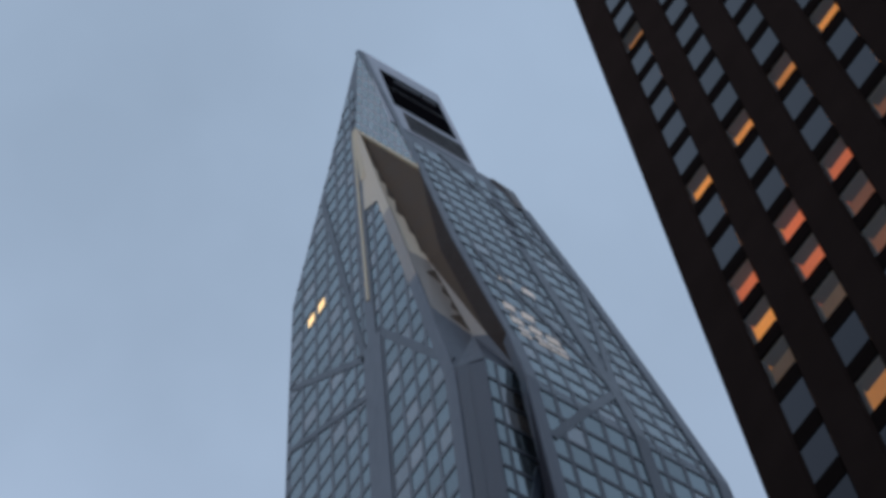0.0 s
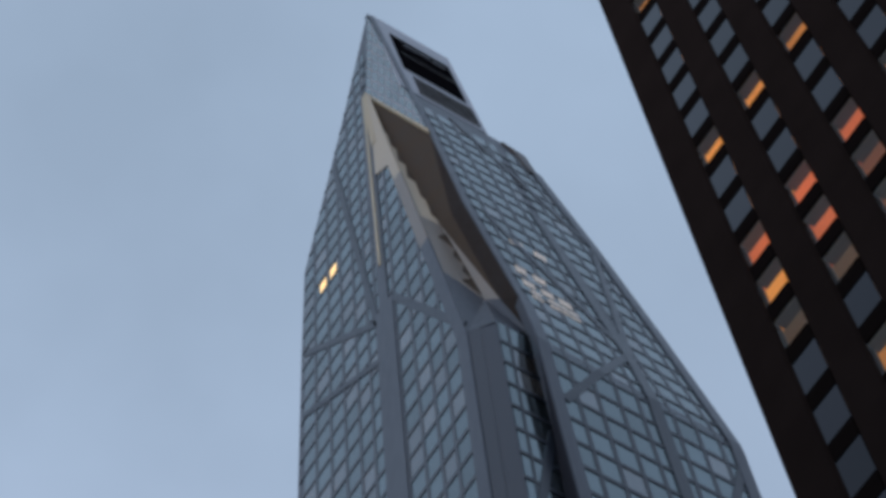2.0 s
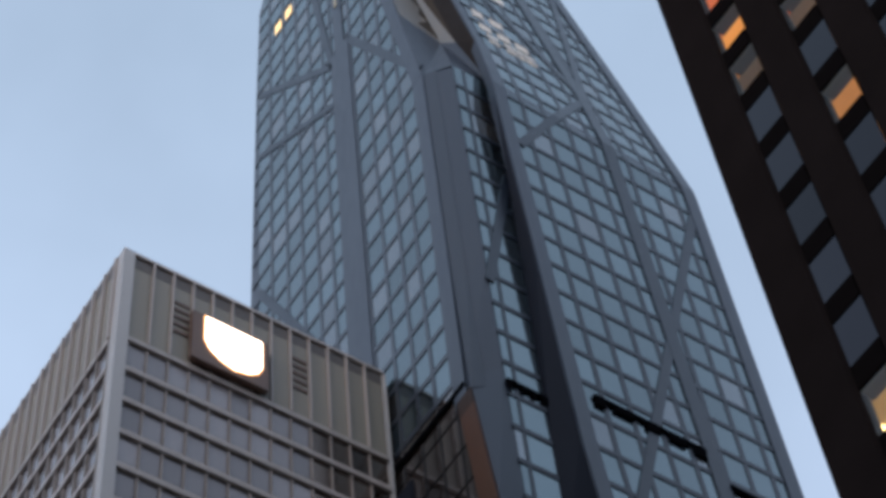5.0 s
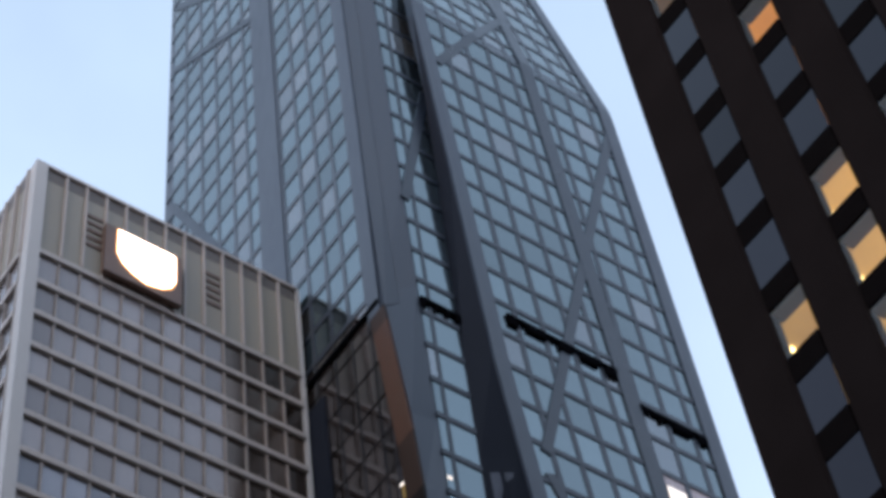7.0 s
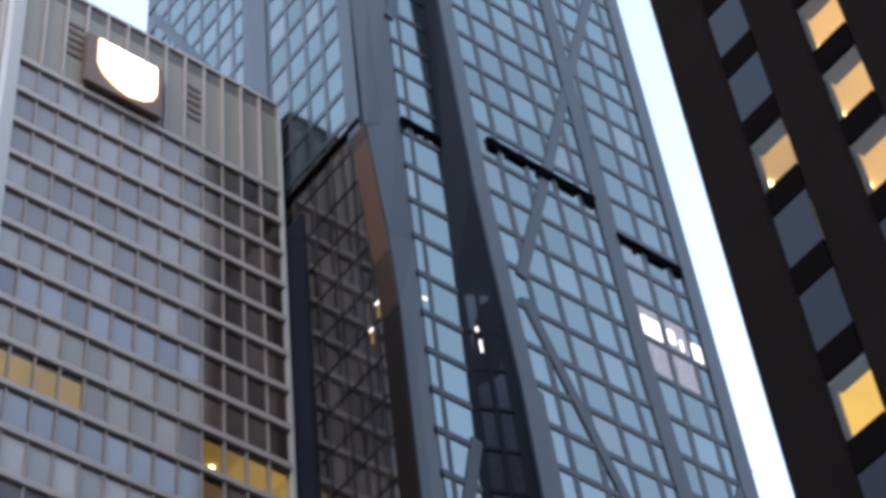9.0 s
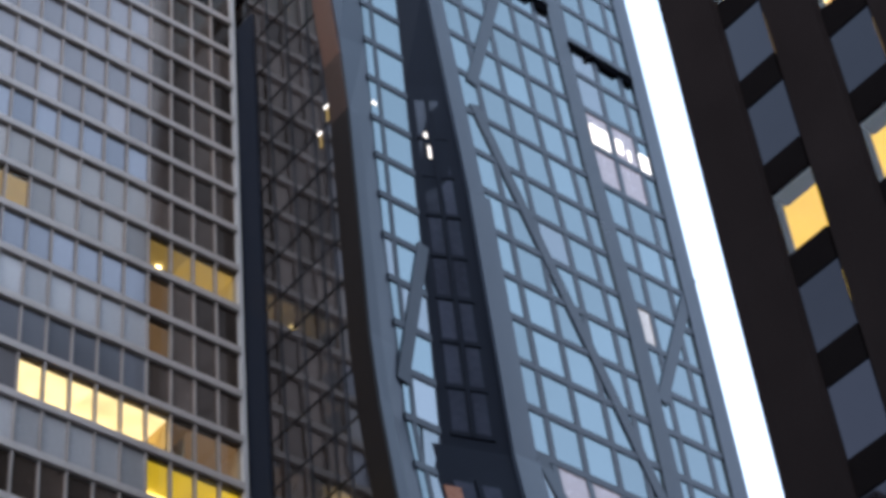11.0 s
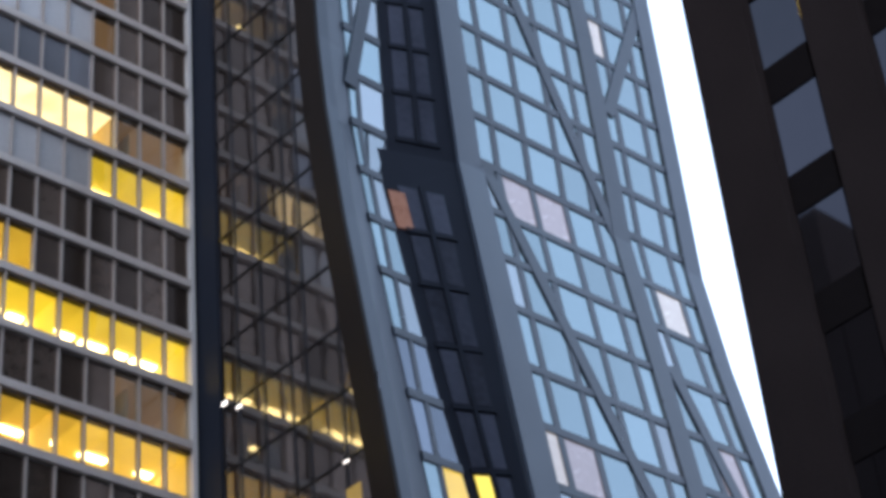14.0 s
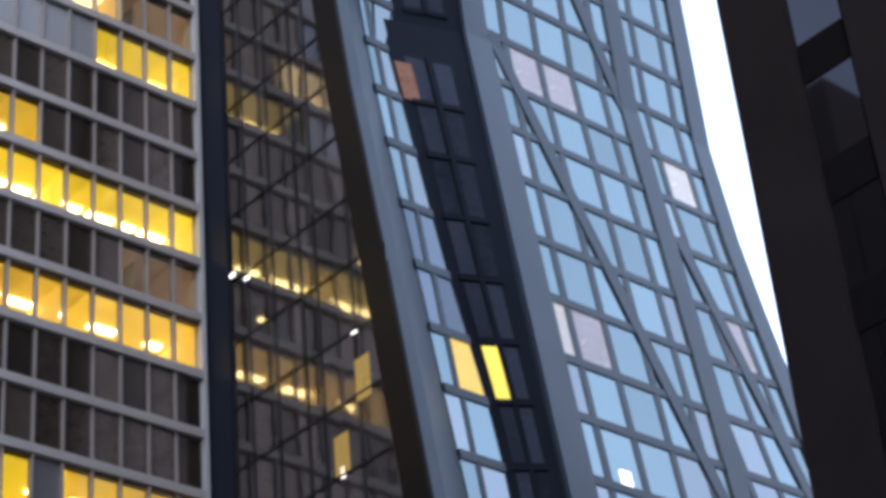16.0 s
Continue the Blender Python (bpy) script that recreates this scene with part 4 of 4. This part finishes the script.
for r in range(1, 31):
    zb = SILL - STOREY * r
    if zb < 3:
        break
    for b in range(BAYS_S):
        lit = any(a <= b <= c for a, c, _ in LIT_ROWS.get(r - 1, []))
        # bays towards the tower get the glass with painted dark reflections
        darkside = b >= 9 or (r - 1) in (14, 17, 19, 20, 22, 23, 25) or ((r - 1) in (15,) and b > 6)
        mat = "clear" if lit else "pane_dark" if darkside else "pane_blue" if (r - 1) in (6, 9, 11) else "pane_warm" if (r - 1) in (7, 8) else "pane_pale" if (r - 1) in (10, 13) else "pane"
        x = SX0 + BAY * (b + 0.5)
        if r < 26:
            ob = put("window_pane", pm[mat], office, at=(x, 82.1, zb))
            ob.visible_shadow = mat != "clear"
        else:
            wq.box(x - pane_w / 2, x + pane_w / 2, 82.08, 82.12, zb, zb + pane_h)
    for b in range(25):
        y = 82.86 + BAY * (b + 0.5)
        wq.box(36.08, 36.12, y - pane_w / 2, y + pane_w / 2, zb, zb + pane_h)
wq.make("window_panes", "pane", office, "grey office window panes", "stuff")
for r, runs in LIT_ROWS.items():
    top = SILL - STOREY * r - 0.63
    for a, c, look_ in runs:
        x0, x1 = SX0 + BAY * a, SX0 + BAY * (c + 1)
        xe = min(x1 + (0.0 if any(first == c + 1 for first, _, _ in runs) else 2.4), 59.98)
        b0, ceilings = a, {}
        while b0 <= c:             # each room has its own ceiling
            b1 = min(b0 + rng.choice((1, 2, 3)), c + 1)
            ceiling = one_box("lit_ceiling", look_, office, (SX0 + BAY * b0, SX0 + BAY * b1 - 0.01 if b1 <= c else xe, 82.5, 86.85, top - 0.12, top - 0.02), "glowing office ceiling")
            ceilings.update({b: ceiling for b in range(b0, b1)})
            if b1 <= c and rng.random() < 0.2:
                one_box("partition", "screen", office, (SX0 + BAY * b1 - 0.06, SX0 + BAY * b1 + 0.06, 83.2, 86.8, top - 3.1, top - 0.13))
            b0 = b1
        one_box("room_wall", "room", office, (x0, xe, 86.86, 86.96, top - 3.1, top - 0.13))
        # this end wall glows as well, room light put into its material
        one_box("room_wall", look_ if look_ != "cream" else "room", office, (xe - 0.02, xe - 0.005, 82.5, 86.84, top - 3.1, top - 0.13))
        if look_ not in ("dim", "faint"):
            for b in range(a, c + 1):
                if rng.random() < (0.85 if look_ == "yellow" else 0.7):
                    xm = SX0 + BAY * (b + 0.5) + rng.uniform(-0.3, 0.3)
                    half = rng.choice((0.5, 0.7, 0.85))
                    one_box("ceiling_tube", "strip", ceilings[b], (xm - half, xm + half, 85.0, 85.5, top - 0.26, top - 0.13), "bright ceiling light tube")

for b, r, depth in ((10.15, 17, 84.4), (5.95, 19, 84.2), (6.05, 20, 84.0), (10.3, 8, 84.2)):
    x, top = SX0 + BAY * b, SILL - STOREY * r - 0.63
    one_box("ceiling_tube", "strip", office, (x - 0.16, x + 0.16, depth, depth + 0.3, top - 0.26, top - 0.13), "single bright ceiling lamp")

sign = thing("roof_sign", "bright white illuminated sign in a brown case on the office attic", "sign")
ZS, UX = 134.35, 43.05
p = Pile()
p.box(UX - 1.1, UX + 5.65, 81.15, 81.69, ZS - 5.75, ZS + 0.3)
case = p.make("case", "sign_box", sign, "dark brown sign case")
outline = [(0, 0), (0, -2.9), (0.45, -3.9), (1.4, -4.7), (2.6, -5.15), (3.9, -4.8), (4.65, -4.2), (5.0, -3.3), (5.0, -0.15), (4.85, 0)]
p = Pile()
p.prism([(UX + u, 81.03, ZS + w) for u, w in outline], [(UX + u, 81.15, ZS + w) for u, w in outline])
p.make("light_face", "sign", case, "glowing white sign face")
p = Pile()
wide = [(2.5 + (u - 2.5) * 1.055, -2.5 + (w + 2.5) * 1.06) for u, w in outline]
p.prism([(UX + u, 81.09, ZS + w) for u, w in wide], [(UX + u, 81.149, ZS + w) for u, w in wide])
p.make("light_rim", "rim", case, "orange glowing sign rim")

# ---- the dark granite tower ----
dark = thing("granite_tower", "dark granite office tower with narrow window columns between heavy piers", "office tower")
GX, COL, LEV, PANE = 35.98, 3.355, 3.645, 2.46
one_box("core", "core", dark, (42.6, 90, -22, 25.2, 0, 149))
one_box("north_wall", "granite", dark, (36.4, 90, 25.2, 25.59, 0, 149))
TOPZ = 40.6 + E
for c in range(14):
    yw = 23.53 - COL * c          # north side of the window column
    if c == 0:
        y0, y1 = yw, 25.6
    else:
        y0, y1 = yw, yw + COL - 1.44
    p = Pile()
    p.loft([[(GX - 0.15, y0 + 0.15, z), (GX - 0.15, y1 - (0.15 if c else 0.0), z), (GX + 0.05, y1, z), (GX + 0.3, y1, z), (GX + 0.3, y0, z), (GX + 0.05, y0, z)][::-1] for z in (0, 149)])
    p.make("pier", "granite", dark)
glass = Pile()
glass.box(-0.02, 0.02, -0.72, 0.72, 0, PANE)
gm = mesh_data("window_pane", glass.v, glass.f, "granite_glass")
gc = mesh_data("window_pane", glass.v, glass.f, "clear")
sp = Pile()
sp.box(0, 0.5, -0.72, 0.72, 0, LEV - PANE)
spm = mesh_data("spandrel", sp.v, sp.f, "granite_bar")
GLOW = {(0, 20): "orange", (0, 14): "orange", (0, 11): "red", (0, 10): "orange", (1, 14): "orange", (1, 11): "red", (1, 10): "red", (2, 14): "orange", (2, 11): "red", (3, 14): "orange", (1, 7): "orange",
        (0, 3): "amber2", (1, 4): "amber2", (1, 3): "amber2", (1, 2): "amber2", (2, 4): "amber2", (0, 9): "faint", (1, 9): "faint", (2, 10): "ember", (2, 9): "ember", (3, 11): "ember", (0, 0): "gold2", (1, 0): "gold2"}
M["amber2"] = material("amber_office_ceiling", (0.5, 0.4, 0.25), 0.8, 0, 0.25, 1.2, emit=(1.0, 0.60, 0.20), power=0.26, uneven=0.5)
M["ember"] = material("dull_red_ceiling", (0.5, 0.3, 0.2), 0.8, 0, 0.25, 1.2, emit=(1.0, 0.36, 0.16), power=0.09, uneven=0.5)
M["gold2"] = material("golden_office_ceiling", (0.6, 0.5, 0.2), 0.8, 0, 0.25, 1.2, emit=(1.0, 0.62, 0.05), power=0.36, uneven=0.3)
for c in range(7):
    ym = 23.53 - COL * c - 0.72
    for r in range(-11, 25):
        top = TOPZ + (LEV if r >= 0 else 3.575) * r
        zb = top - PANE
        look_ = GLOW.get((c, r))
        put("spandrel", spm, dark, at=(GX - 0.04, ym, top))
        ob = put("window_pane", gc if look_ else gm, dark, "window lit from inside" if look_ else "", at=(GX + 0.02, ym, zb))
        ob.visible_shadow = not look_
        if look_:
            ceiling = one_box("lit_ceiling", look_, dark, (GX + 0.61, GX + 6.0, ym - 0.72, ym + 2.6, top - 0.1, top - 0.02), "glowing office ceiling")
            one_box("soffit", "blind", dark, (GX + 0.06, GX + 0.6, ym - 0.72, ym + 0.72, top - 0.12, top - 0.02))
            one_box("jamb", "blind", dark, (GX + 0.31, GX + 0.40, ym + 0.725, ym + 0.80, zb, top - 0.13))
            one_box("room_wall", "room", dark, (GX + 0.6, GX + 6.0, ym + 2.6, ym + 2.62, zb, top - 0.15))
            one_box("room_wall", "room", dark, (GX + 6.0, GX + 6.1, ym - 0.72, ym + 2.6, zb, top))
            if look_ in ("amber2", "red", "orange"):
                size = 0.16 if look_ == "amber2" else 0.06
                one_box("ceiling_tube", "strip", ceiling, (GX + 1.45, GX + 1.45 + size, ym + 1.35, ym + 1.35 + size, top - 0.2, top - 0.11), "bright ceiling light")
for c in range(7, 14):
    ym = 23.53 - COL * c - 0.72
    one_box("window_strip", "granite_glass", dark, (GX + 0.02, GX + 0.1, ym - 0.72, ym + 0.72, 0, 149))
one_box("roof_slab", "granite", dark, (GX + 0.9, 90, -22, 25.19, 149.0, 149.5))
one_box("south_wall", "granite", dark, (GX + 0.2, 90, -22.5, -22.0, 0, 149))
one_box("east_wall", "granite", dark, (90.0, 90.5, -22, 25.59, 0, 149))
one_box("base_wall", "granite", dark, (GX + 0.12, GX + 0.5, -22, 23.5, 0, 5))
